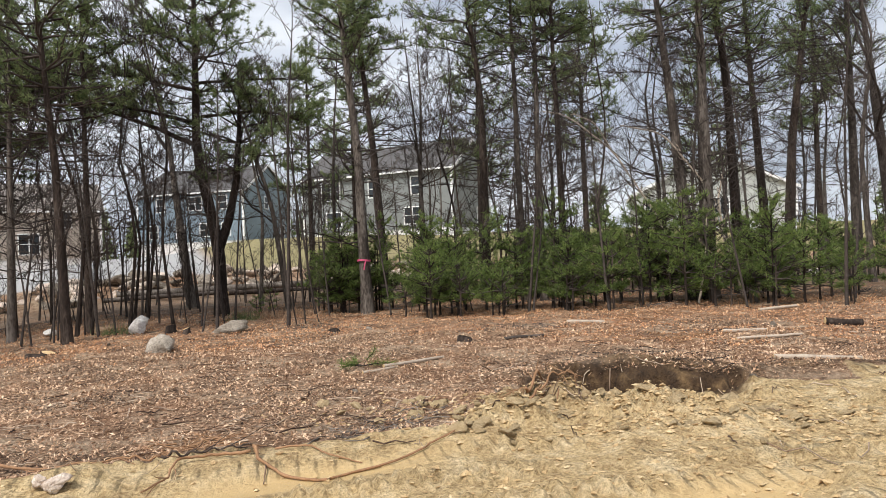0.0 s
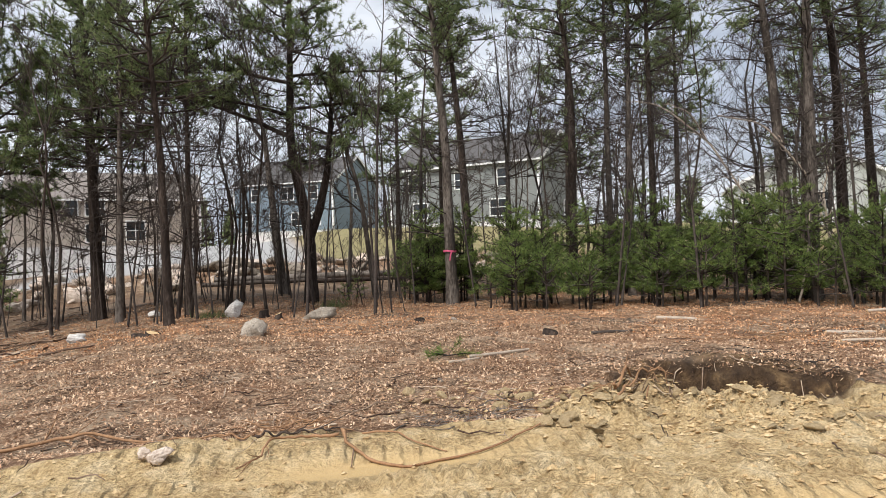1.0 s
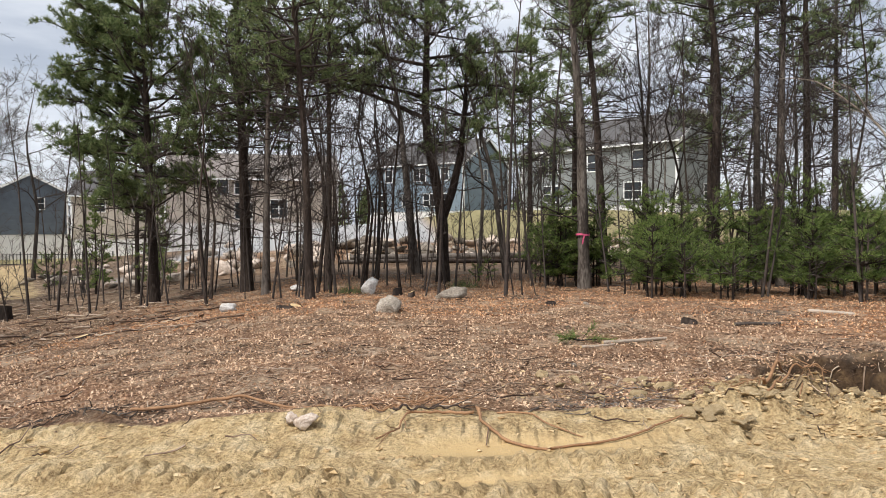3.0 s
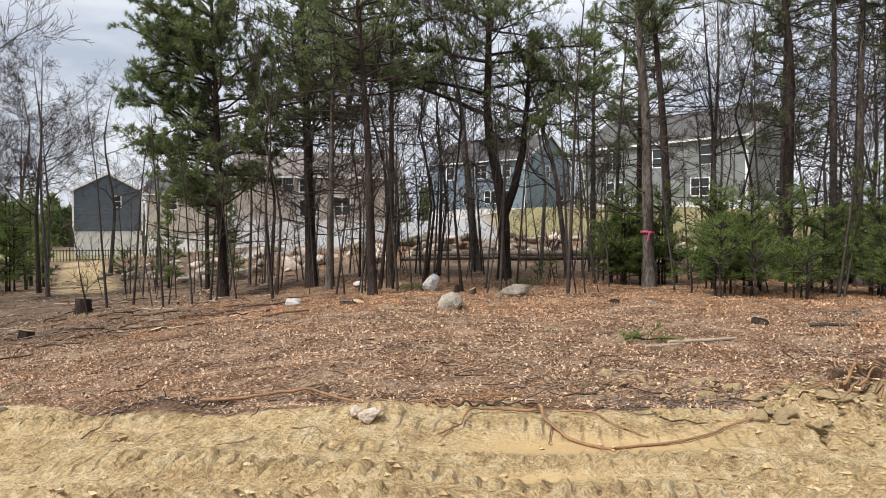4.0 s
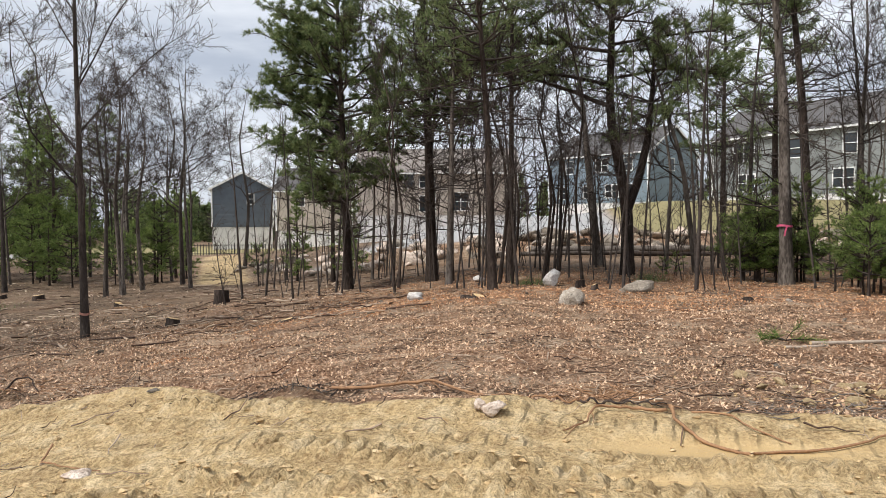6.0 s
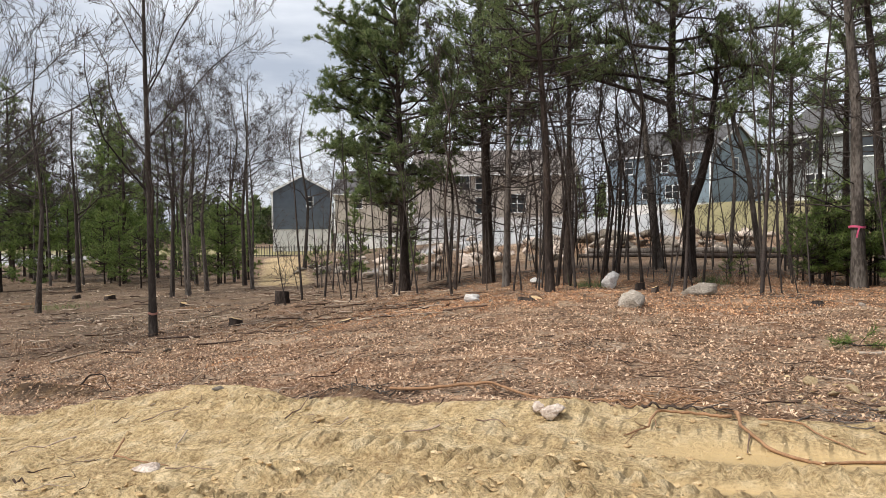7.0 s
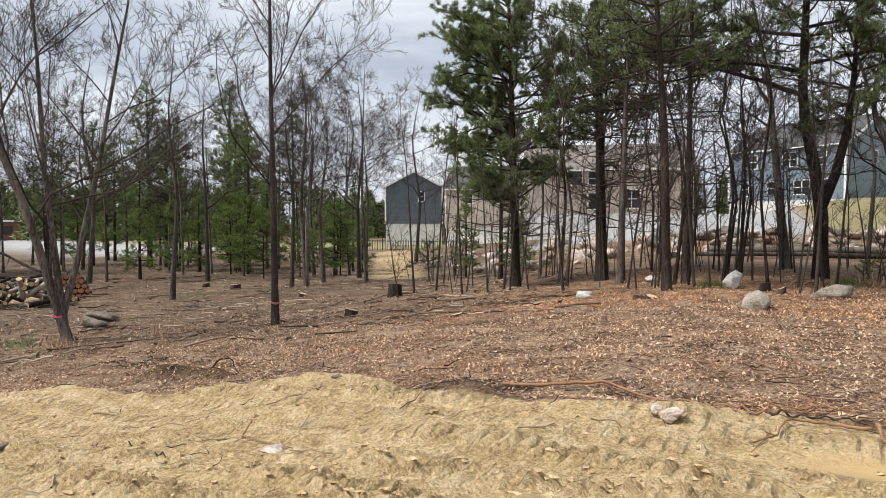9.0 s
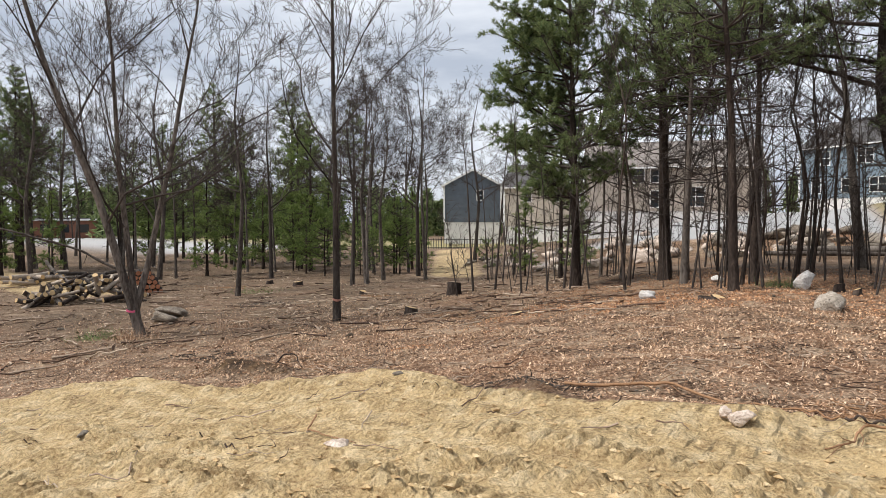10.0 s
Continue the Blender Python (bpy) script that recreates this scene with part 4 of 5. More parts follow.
house("tan house with brown roof and white windows", -3.3, 76.0, 2.0, 98, 17.0, 10.0, 5.1, 2.9, TAN,
      gable=(), front=((3.0, 3.4, 1.0, 1.4), (6.0, 1.0, 1.6, 1.8), (9.5, 3.4, 1.6, 1.3), (9.5, 0.9, 1.6, 1.6), (11.5, 3.4, 1.0, 1.4)), roofmat=BROWNROOF)
house("brown house with a dark roof", -24.0, 86.0, 0.3, 96, 9.5, 9.0, 5.6, 3.0, TAN, front=((2.5, 3.6, 1.0, 1.4), (6.5, 3.6, 1.0, 1.4)))
house("pale grey low house behind pines", 46.5, 59.0, 3.2, -35, 12, 15.0, 3.6, 3.6, PALE, gable=((2.0, 1.2, 2.0, 1.3), (8.0, 1.2, 1.6, 1.4)))
house("red house with white windows", 78.5, 54.5, 3.2, -50, 9, 9.0, 4.5, 3.0, RED, gable=((1.6, 1.6, 1.2, 1.5), (5.5, 1.6, 1.2, 1.5)))

# more of the deeper wood, and the far woods that close the view
rsd = np.random.RandomState(21)
for i in range(50):
    az, r = radians(rsd.uniform(-66, -19)), rsd.uniform(40, 78)
    px, py = r * math.sin(az), r * math.cos(az)
    if py > 68 and px > -52:
        continue
    if -0.62 < px / py < -0.40 and r > 42:
        continue
    put((bare_a, bare_b, bare_c)[i % 3] if i % 6 else (pine_b, pine_c, pine_a)[i // 6 % 3], px, py, rsd.uniform(0, 360), rsd.uniform(0.8, 1.15))
for i in range(9):
    az, r = radians(rsd.uniform(18, 55)), rsd.uniform(27, 46)
    put((bare_a, bare_c)[i % 2], r * math.sin(az), r * math.cos(az), rsd.uniform(0, 360), rsd.uniform(0.85, 1.1))

for i in range(18):
    az, r = radians(rsd.uniform(-44, -28.5)), rsd.uniform(40, 60)
    put(pine_c, r * math.sin(az), r * math.cos(az), rsd.uniform(0, 360), rsd.uniform(0.3, 0.6)) if i % 4 == 0 else put(young[i % 3], r * math.sin(az), r * math.cos(az), rsd.uniform(0, 360), rsd.uniform(0.9, 1.5))

for i in range(24):
    az, r = radians(rsd.uniform(-62, -37)), rsd.uniform(43, 66)
    px, py = r * math.sin(az), r * math.cos(az)
    if i % 3 == 0:
        put(pine_c, px, py, rsd.uniform(0, 360), rsd.uniform(0.5, 0.95))
    else:
        put((bare_a, bare_c, pine_b)[i % 3 if i % 9 else 2], px, py, rsd.uniform(0, 360), rsd.uniform(0.75, 1.0))


def far_woods():
    """Hundreds of distant trees, too far to tell apart: stems, bare twigs and ragged evergreen clumps."""
    rs = np.random.RandomState(33)
    wood, green = Buf(), Buf()
    for i in range(460):
        belt = i >= 240
        az = radians(rs.uniform(-85, 75) if not belt else rs.uniform(-72, -22))
        deg = math.degrees(az)
        r = rs.uniform(112, 190) if deg > -24 else rs.uniform(138, 185)
        px, py = r * math.sin(az), r * math.cos(az)
        h = rs.uniform(6.5, 11.5)
        z = float(base_z(px, py)) - 0.2
        p = trunk_path(h, [(1, rs.normal(0, .5), rs.normal(0, .5))], rs, rings=5) + [px, py, z]
        wood.tube(p, np.linspace(0.16, 0.03, 5), 4)
        ever = rs.rand() < (0.62 if belt else 0.3)
        k = 26 if not ever else 12
        for j in range(k):
            s = rs.uniform(0.3, 0.98)
            q, _ = along(p, s)
            an = rs.uniform(0, 6.28)
            d = unit(np.array([np.cos(an), np.sin(an), rs.uniform(0.2, 1.2)]))
            ln = h * rs.uniform(0.12, 0.3) * (1.2 - s)
            wood.tube(np.array([q, q + d * ln * .5, q + d * ln + [0, 0, .2]]), (0.04, 0.035, 0.025), 3)
            if not ever:
                for m in range(2):
                    e = unit(d + rs.normal(0, 0.6, 3))
                    wood.tube(np.array([q + d * ln * .5, q + d * ln * .5 + e * ln * .7]), (0.028, 0.02), 3)
        if ever:
            n = 130
            t = rs.uniform(0.06, 1, n)
            an = rs.uniform(0, 6.28, n)
            rr = rs.uniform(0.2, 1, n) * h * 0.27 * (1.05 - t)
            c = np.stack([px + np.cos(an) * rr, py + np.sin(an) * rr, z + t * h], 1)
            tufts(green, c, np.stack([np.cos(an), np.sin(an), np.zeros(n)], 1), 3, 1.1, 0.5, rs)
    solid("far_trunks", wood, TWIG, 0, 0, 0, "distant leafless woods beyond the houses", "woods", kind="stuff")
    solid("far_evergreens", green, NEEDLE, 0, 0, 0, "distant dark evergreen woods beyond the houses", "woods", kind="stuff", smooth=False)


far_woods()


# ---- rocks, stumps and logs ----
def lump(rs, sub=2, rough=0.22, flat=0.7):
    """A rounded, faceted stone shape about 1 across, with its foot at z = 0."""
    bm = bmesh.new()
    bmesh.ops.create_icosphere(bm, subdivisions=sub, radius=0.5)
    cuts = [(unit(rs.normal(0, 1, 3)), rs.uniform(0.20, 0.40)) for _ in range(11)]
    off = rs.uniform(0, 50, 3)
    for v in bm.verts:
        p = np.array(v.co)
        for nrm, d in cuts:
            k = p @ nrm - d
            if k > 0:
                p = p - nrm * k * 0.97
        p = p * (1 + rough * 1.4 * noise.noise(Vector(p * 3 + off)) + rough * 0.9 * noise.noise(Vector(p * 9 + off)))
        v.co = (p[0], p[1], p[2] * flat)
    verts = np.array([v.co[:] for v in bm.verts])
    faces = [tuple(v.index for v in f.verts) for f in bm.faces]
    bm.free()
    return verts, faces


def rock(x, y, w, d, h, seed, mat, label, group="", sink=0.2, name="rock", sub=3, rz=0.0):
    rs = np.random.RandomState(seed)
    v, f = lump(rs, sub, 0.2, 1.0)
    b = Buf()
    b.add(v * [w, d, h] + [0, 0, h * (0.5 - sink)], f)
    return solid(name, b, mat, x, y, gz(x, y), label, "rock", group, rz)


rock(-0.12, 18.2, 0.68, 0.6, 0.56, 41, STONE_WHITE, "white rock lying on leaf litter", rz=20)
rock(0.33, 13.95, 0.78, 0.65, 0.56, 22, STONE, "rounded grey-brown boulder half sunk in leaves", rz=60, sink=0.30)
rock(1.86, 17.18, 1.15, 0.8, 0.38, 3, STONE, "flat grey rock in the leaf litter", rz=10)
rock(-0.62, 5.74, 0.27, 0.24, 0.15, 41, STONE_PALE, "pale pinkish stone at the edge of the clay", sink=0.12, rz=-20)
rock(-0.70, 5.80, 0.11, 0.10, 0.13, 5, STONE_PALE, "small pinkish stone against a larger one", sink=0.1)
rock(-3.5, 4.72, 0.30, 0.2, 0.07, 6, STONE_PALE, "flat pale stone pressed into clay", sink=0.35)
rock(-3.2, 16.4, 0.62, 0.3, 0.25, 7, STONE_WHITE, "flat white stone in the leaves")
rock(23.5, 19.5, 0.55, 0.5, 0.5, 8, STONE_WHITE, "white rock under the young pines")
rock(-2.1, 20.5, 0.4, 0.3, 0.25, 9, STONE_WHITE, "small white stone by the trees")
rock(-16.3, 14.6, 1.1, 0.7, 0.4, 31, STONE, "flat grey boulder behind a leaning maple")
rock(-16.9, 15.6, 1.3, 0.8, 0.5, 32, STONE, "grey boulder in the clearing")
rock(-25.8, 15.2, 0.9, 0.8, 0.7, 33, CLAY, "lump of yellow clay beside the log heap", sink=0.25)
rsr = np.random.RandomState(12)
stones = [solid("stone", (lambda b, q: (b.add(q[0] * [1, 0.8, 0.7], q[1]), b)[1])(Buf(), lump(np.random.RandomState(100 + i), 2, 0.2, 0.8)), STONE, 3.0 + i, 11 + i, gz(3.0 + i, 11 + i),
                "small grey stone on the leaf litter", "stone", "loose stones on the litter") for i in range(4)]
for s in stones:
    s.matrix_world = pose(s.location.x, s.location.y, gz(s.location.x, s.location.y)) @ Matrix.Diagonal((0.12, 0.12, 0.12, 1))
for i in range(28):
    az, r = radians(rsr.uniform(-55, 52)), rsr.uniform(7.5, 24)
    px, py, s = r * math.sin(az), r * math.cos(az), rsr.uniform(0.06, 0.2)
    st = stones[i % 4].copy()
    scene.collection.objects.link(st)
    st.matrix_world = pose(px, py, gz(px, py) + s * 0.12, rsr.uniform(-20, 20), 0, rsr.uniform(0, 360)) @ Matrix.Diagonal((s * 1.3, s, s, 1))

# the tumbled boulder bank below the house lots
shapes = [lump(np.random.RandomState(200 + i), 2, 0.25, 0.75) for i in range(7)]
shape_me = []
for i, q in enumerate(shapes):
    b = Buf()
    b.add(*q)
    shape_me.append(b.mesh("boulder", STONE if i % 2 else STONE_PALE, True))
rsw = np.random.RandomState(14)
for i in range(150):
    u = rsw.uniform(0, 1)
    px = -12 + 27 * u + rsw.normal(0, 0.4)
    py = 35.6 + 0.08 * px + rsw.uniform(-0.8, 2.6)
    s = rsw.uniform(0.35, 1.2)
    bo = new("boulder", shape_me[i % 7])
    bo.matrix_world = pose(px, py, gz(px, py) + 0.16 * s, rsw.uniform(-25, 25), rsw.uniform(-25, 25), rsw.uniform(0, 360)) @ Matrix.Diagonal((s * 1.25, s, s * 0.8, 1))
    tagged(bo, "grey boulder in a tumbled stone bank", "boulder", "boulders of the bank")
for i in range(34):
    px, py, s = rsw.uniform(-20, -9), rsw.uniform(40, 52), rsw.uniform(0.4, 1.2)
    bo = new("boulder", shape_me[i % 7])
    bo.matrix_world = pose(px, py, gz(px, py) + 0.15 * s, rsw.uniform(-25, 25), 0, rsw.uniform(0, 360)) @ Matrix.Diagonal((s * 1.25, s, s * 0.8, 1))
    tagged(bo, "pale boulder beside the dirt path", "boulder", "boulders by the path")


def stump(x, y, r, h, seed, bark=None, label="sawn tree stump with dark bark and a pale top"):
    rs = np.random.RandomState(seed)
    root = thing("stump", x, y, gz(x, y), label, "stump", "stumps of the clearing", rs.uniform(0, 360))
    n, an = 14, np.linspace(0, 2 * np.pi, 14, endpoint=False)
    wob = 1 + 0.08 * np.sin(3 * an + seed) + rs.normal(0, 0.03, n)
    b, rings = Buf(), ((-0.1, 1.3), (0.05, 1.15), (h * 0.5, 1.02), (h - 0.01, 1.0), (h, 0.95))
    vs = np.concatenate([np.stack([np.cos(an) * r * k * wob, np.sin(an) * r * k * wob, np.full(n, z) + (0.03 * np.sin(an) if z > h * 0.6 else 0)], 1) for z, k in rings])
    b.add(vs, [(i * n + j, i * n + (j + 1) % n, (i + 1) * n + (j + 1) % n, (i + 1) * n + j) for i in range(len(rings) - 1) for j in range(n)])
    part("trunk", b, bark or BARK, root)
    t = Buf()
    t.add(np.stack([np.cos(an) * r * 0.95 * wob, np.sin(an) * r * 0.95 * wob, np.full(n, h + 0.003) + 0.03 * np.sin(an)], 1), [tuple(range(n))])
    part("cut_face", t, CUTWOOD, root, "pale sawn wood", smooth=False)
    return root


for i, (px, py, r, h) in enumerate(((-10.6, 21.9, 0.22, 0.44), (-8.89, 15.79, 0.14, 0.2), (0.61, 17.95, 0.11, 0.17), (0.94, 17.4, 0.08, 0.13), (-1.8, 14.86, 0.15, 0.06), (-1.58, 14.8, 0.12, 0.05), (5.25, 11.54, 0.11, 0.07),
                                    (-9.1, 16.06, 0.12, 0.16), (-5.55, 14.36, 0.13, 0.05), (-23.2, 27.5, 0.16, 0.16), (-21.2, 27.1, 0.22, 0.2), (3.74, 14.88, 0.10, 0.07), (-15.2, 23.4, 0.13, 0.12))):
    stump(px, py, r, h, 300 + i)


CUT_RED = grainy("reddish_cut_wood", ((0.3, (0.30, 0.115, 0.06)), (0.7, (0.52, 0.25, 0.14))), 9.0, 0.85, random_ob=0.2)


def log(x0, y0, x1, y1, r, seed, mat, label, lift=0.0, name="log", group="", z0=None, z1=None, ends=True, cut=None):
    """A felled stem between two points, with sawn ends."""
    rs = np.random.RandomState(seed)
    root = thing(name, x0, y0, (gz(x0, y0) if z0 is None else z0), label, "log", group)
    zz = (gz(x1, y1) if z1 is None else z1) - (gz(x0, y0) if z0 is None else z0)
    t = np.linspace(0, 1, 7)[:, None]
    p = t * np.array([x1 - x0, y1 - y0, zz]) + [0, 0, r * 0.8 + lift] + np.cumsum(rs.normal(0, r * 0.12, (7, 3)), 0)
    b = Buf()
    b.tube(p, r * np.linspace(1, 0.85, 7) * (1 + rs.normal(0, 0.05, 7)), 9)
    part("trunk", b, mat, root)
    if ends:
        d = unit(p[-1] - p[0])
        for q, k, sg in ((p[0], 1.0, -1), (p[-1], 0.85, 1)):
            e = Buf()
            e.tube(np.array([q, q + d * sg * 0.006]), (r * k * 0.97, r * k * 0.93), 9, cap=True)
            part("cut_face", e, cut or CUTWOOD, root, "sawn end", smooth=False)
    return root


log(3.1, 9.62, 4.14, 9.91, 0.026, 1, DEADWOOD, "pale barkless stick lying on the litter")
log(2.75, 9.45, 3.3, 9.6, 0.022, 2, DEADWOOD, "thin pale stick lying on the litter")
log(8.1, 12.7, 8.75, 12.3, 0.04, 3, DEADWOOD, "short pale log on the litter")
log(12.5, 11.8, 13.4, 11.6, 0.035, 6, DEADWOOD, "pale weathered log on the litter")
log(8.6, 10.1, 10.2, 9.7, 0.018, 9, BARK_GREY, "long thin branch on the litter")
log(9.3, 9.6, 9.95, 9.25, 0.032, 4, DEADWOOD, "pale weathered log on the litter")
log(8.75, 8.75, 9.7, 8.3, 0.026, 5, DEADWOOD, "pale weathered log on the litter")
log(7.35, 6.75, 8.15, 6.15, 0.034, 7, DEADWOOD, "weathered grey log beside the pit")
log(11.5, 9.35, 12.0, 9.0, 0.08, 15, BARK, "short rotten log on the litter")
log(5.9, 11.3, 6.6, 11.1, 0.03, 8, BARK_GREY, "dark broken branch on the litter")
log(-1.0, 33.9, 9.5, 34.6, 0.16, 10, BARK_GREY, "long felled trunk lying along the boulder bank", 0.25)
log(-1.5, 33.2, 4.0, 33.6, 0.10, 11, BARK_GREY, "felled trunk below the boulder bank", 0.1)
log(3.5, 32.6, 10.0, 33.8, 0.11, 12, BARK, "felled trunk below the boulder bank", 0.1)

# the wood piles of the clearing
rsp = np.random.RandomState(16)
def pile(cx, cy, wide, deep, high, count, r, ln, mat, label, group, turn):
    for i in range(count):
        u, v = rsp.uniform(-1, 1), rsp.uniform(-1, 1)
        top = high * max(0.05, 1 - u * u) * max(0.1, 1 - 0.7 * v * v)
        px, py = cx + u * wide / 2 * math.cos(turn) - v * deep / 2 * math.sin(turn), cy + u * wide / 2 * math.sin(turn) + v * deep / 2 * math.cos(turn)
        z = gz(px, py) + top * (i / count) ** 0.5
        an, le, tilt = turn + rsp.normal(0, 0.5) + (0.9 if i % 2 else 1.7), ln * rsp.uniform(0.6, 1.1), rsp.normal(0, 0.14)
        dx, dy = le / 2 * math.cos(an), le / 2 * math.sin(an)
        log(px - dx, py - dy, px + dx, py + dy, r * rsp.uniform(0.7, 1.25), 400 + i, (BARK_GREY, DEADWOOD, mat)[i % 3], label, 0, "cut_log", group, z - tilt, z + tilt)


AX = math.atan2(0.75, 0.66)
pile(-24.6, 18.6, 3.9, 2.2, 1.15, 85, 0.085, 1.0, BARK, "sawn firewood log in a heap", "heap of sawn logs", AX)
pile(-33.5, 24.5, 4.4, 2.0, 0.7, 26, 0.10, 3.4, BARK_GREY, "long felled pole in a heap", "heap of poles", AX)
for row in range(5):
    for k in range(8 - row):
        u = -0.8 + 0.22 * k + 0.11 * row
        px, py, z = -25.6 + u * math.cos(AX), 22.0 + u * math.sin(AX), gz(-25.6, 22.0) + 0.2 * row
        log(px, py, px - 1.4 * math.sin(AX), py + 1.4 * math.cos(AX), 0.105, 500 + 10 * row + k, BARK, "stacked log with a reddish sawn end", 0, "stacked_log", "stack of logs", z, z, cut=CUT_RED)


# ---- roots and dead limbs ----
def strand(name, pts, r, seed, mat, label, category, ground=True, lift=0.0, twigs=0):
    rs = np.random.RandomState(seed)
    P = np.array(pts, float)
    t = np.linspace(0, 1, 8 * len(P))
    k = np.linspace(0, 1, len(P))
    Q = np.stack([np.interp(t, k, P[:, j]) for j in range(3)], 1)
    for _ in range(4):
        Q[1:-1] = (Q[:-2] + 2 * Q[1:-1] + Q[2:]) / 4
    Q[:, :2] += np.cumsum(rs.normal(0, r * 0.25, (len(Q), 2)), 0)
    if ground:
        Q[:, 2] += ground_z(Q[:, 0], Q[:, 1]) + r * 0.7
    o = Q[0].copy()
    b = Buf()
    b.tube(Q - o, r * np.linspace(1, 0.45, len(Q)) * (1 + rs.normal(0, 0.06, len(Q))), 6, cap=True)
    for i in range(twigs):
        q, dq = along(Q - o, rs.uniform(0.2, 0.95))
        b.tube(bend_path(q, unit(unit(dq) + rs.normal(0, 0.6, 3)), rs.uniform(0.15, 0.5), 4, rs, 0.15), np.linspace(r * 0.4, r * 0.15, 5), 4)
    return solid(name, b, mat, *o, label, category)


ROOT = grainy("root_bark", ((0.3, (0.16, 0.085, 0.045)), (0.7, (0.38, 0.22, 0.12))), 8.0, 0.9)
strand("root", [(0.78, 5.85, 0.06), (0.76, 5.81, 0.05), (0.76, 5.70, 0.02), (0.90, 5.45, 0.01), (1.13, 5.20, 0.0), (1.39, 5.26, 0.0), (1.75, 5.28, 0.01), (2.09, 5.43, 0.01), (2.51, 5.54, 0.02)], 0.016, 1, ROOT, "long reddish root lying across wet clay", "root")
strand("root", [(0.96, 5.93, 0.02), (1.20, 5.81, 0.02), (1.41, 5.57, 0.02), (1.57, 5.43, 0.0)], 0.010, 2, ROOT, "thin root along the edge of the clay", "root")
strand("root", [(0.75, 5.86, 0.03), (0.41, 6.03, 0.02), (0.22, 6.00, 0.04), (0.13, 5.73, 0.02), (-0.04, 5.52, 0.02)], 0.014, 3, ROOT, "forked root end on the clay", "root", twigs=4)
strand("root", [(-2.3, 6.95, 0.02), (-1.7, 6.95, 0.04), (-1.11, 6.75, 0.05), (-0.79, 6.48, 0.04), (-0.40, 6.47, 0.03), (0.05, 6.1, 0.03)], 0.017, 4, ROOT, "long brown branch along the edge of the clay", "root", twigs=7)
strand("root", [(0.1, 6.15, 0.03), (0.45, 6.08, 0.06), (0.8, 6.15, 0.03)], 0.012, 9, BARK, "dark broken branch along the edge of the clay", "root", twigs=5)
strand("root", [(-4.05, 5.2, 0.10), (-4.0, 5.0, 0.02), (-3.8, 4.85, 0.02), (-3.35, 4.75, 0.0)], 0.009, 5, ROOT, "thin root curling on the clay", "root")
strand("root", [(3.45, 6.2, 0.08), (3.75, 6.4, 0.12), (4.1, 6.5, 0.06)], 0.018, 6, ROOT, "torn root over the pit edge", "root", twigs=3)
strand("root", [(3.4, 6.05, 0.06), (3.7, 6.2, 0.12), (4.05, 6.2, 0.06)], 0.014, 7, ROOT, "torn root over the pit edge", "root", twigs=3)
strand("root", [(-7.0, 8.2, 0.03), (-6.9, 8.3, 0.2), (-6.7, 8.3, 0.22), (-6.5, 8.2, 0.02)], 0.014, 8, BARK, "bent root loop standing from the litter", "root")
strand("low_branch", [(-14.55, 11.75, 1.6 + gz(-14.2, 12.1)), (-15.2, 11.2, 2.1 + gz(-14.2, 12.1)), (-16.2, 10.4, 2.5 + gz(-14.2, 12.1)), (-17.4, 9.3, 2.9 + gz(-14.2, 12.1))], 0.035, 15, BARK_GREY,
       "long bare low branch of the leaning maple", "branch", False, twigs=14)
for i, (pts, r) in enumerate((
        ([(13.6, 15.0, 0.2), (12.9, 15.6, 2.4), (12.0, 16.2, 4.2), (10.8, 16.6, 5.2), (10.2, 16.8, 5.3)], 0.034),
        ([(12.0, 16.2, 4.2), (11.3, 16.0, 4.9), (10.6, 15.9, 5.1)], 0.022),
        ([(14.9, 14.6, 0.05), (14.6, 14.9, 1.3), (14.4, 15.0, 2.6), (14.6, 14.9, 3.4)], 0.045),
        ([(13.0, 14.2, 0.03), (13.6, 14.5, 1.1), (14.0, 14.8, 2.3)], 0.032),
        ([(15.4, 14.4, 0.05), (14.7, 14.9, 1.5), (14.3, 15.2, 3.2), (13.3, 15.6, 4.6), (12.4, 16.2, 4.9)], 0.042))):
    strand("dead_limb", pts, r, 20 + i, DEADWOOD, "bleached dead limb leaning among the pines", "dead limb", False, twigs=8)

# ---- litter: leaves, chips and twigs, too many to count ----
FALLEN = grainy("fallen_twig_bark", ((0.2, (0.05, 0.03, 0.022)), (0.5, (0.17, 0.11, 0.075)), (0.8, (0.46, 0.36, 0.27))), 3.0, 0.9, island=0.7, bump=0)


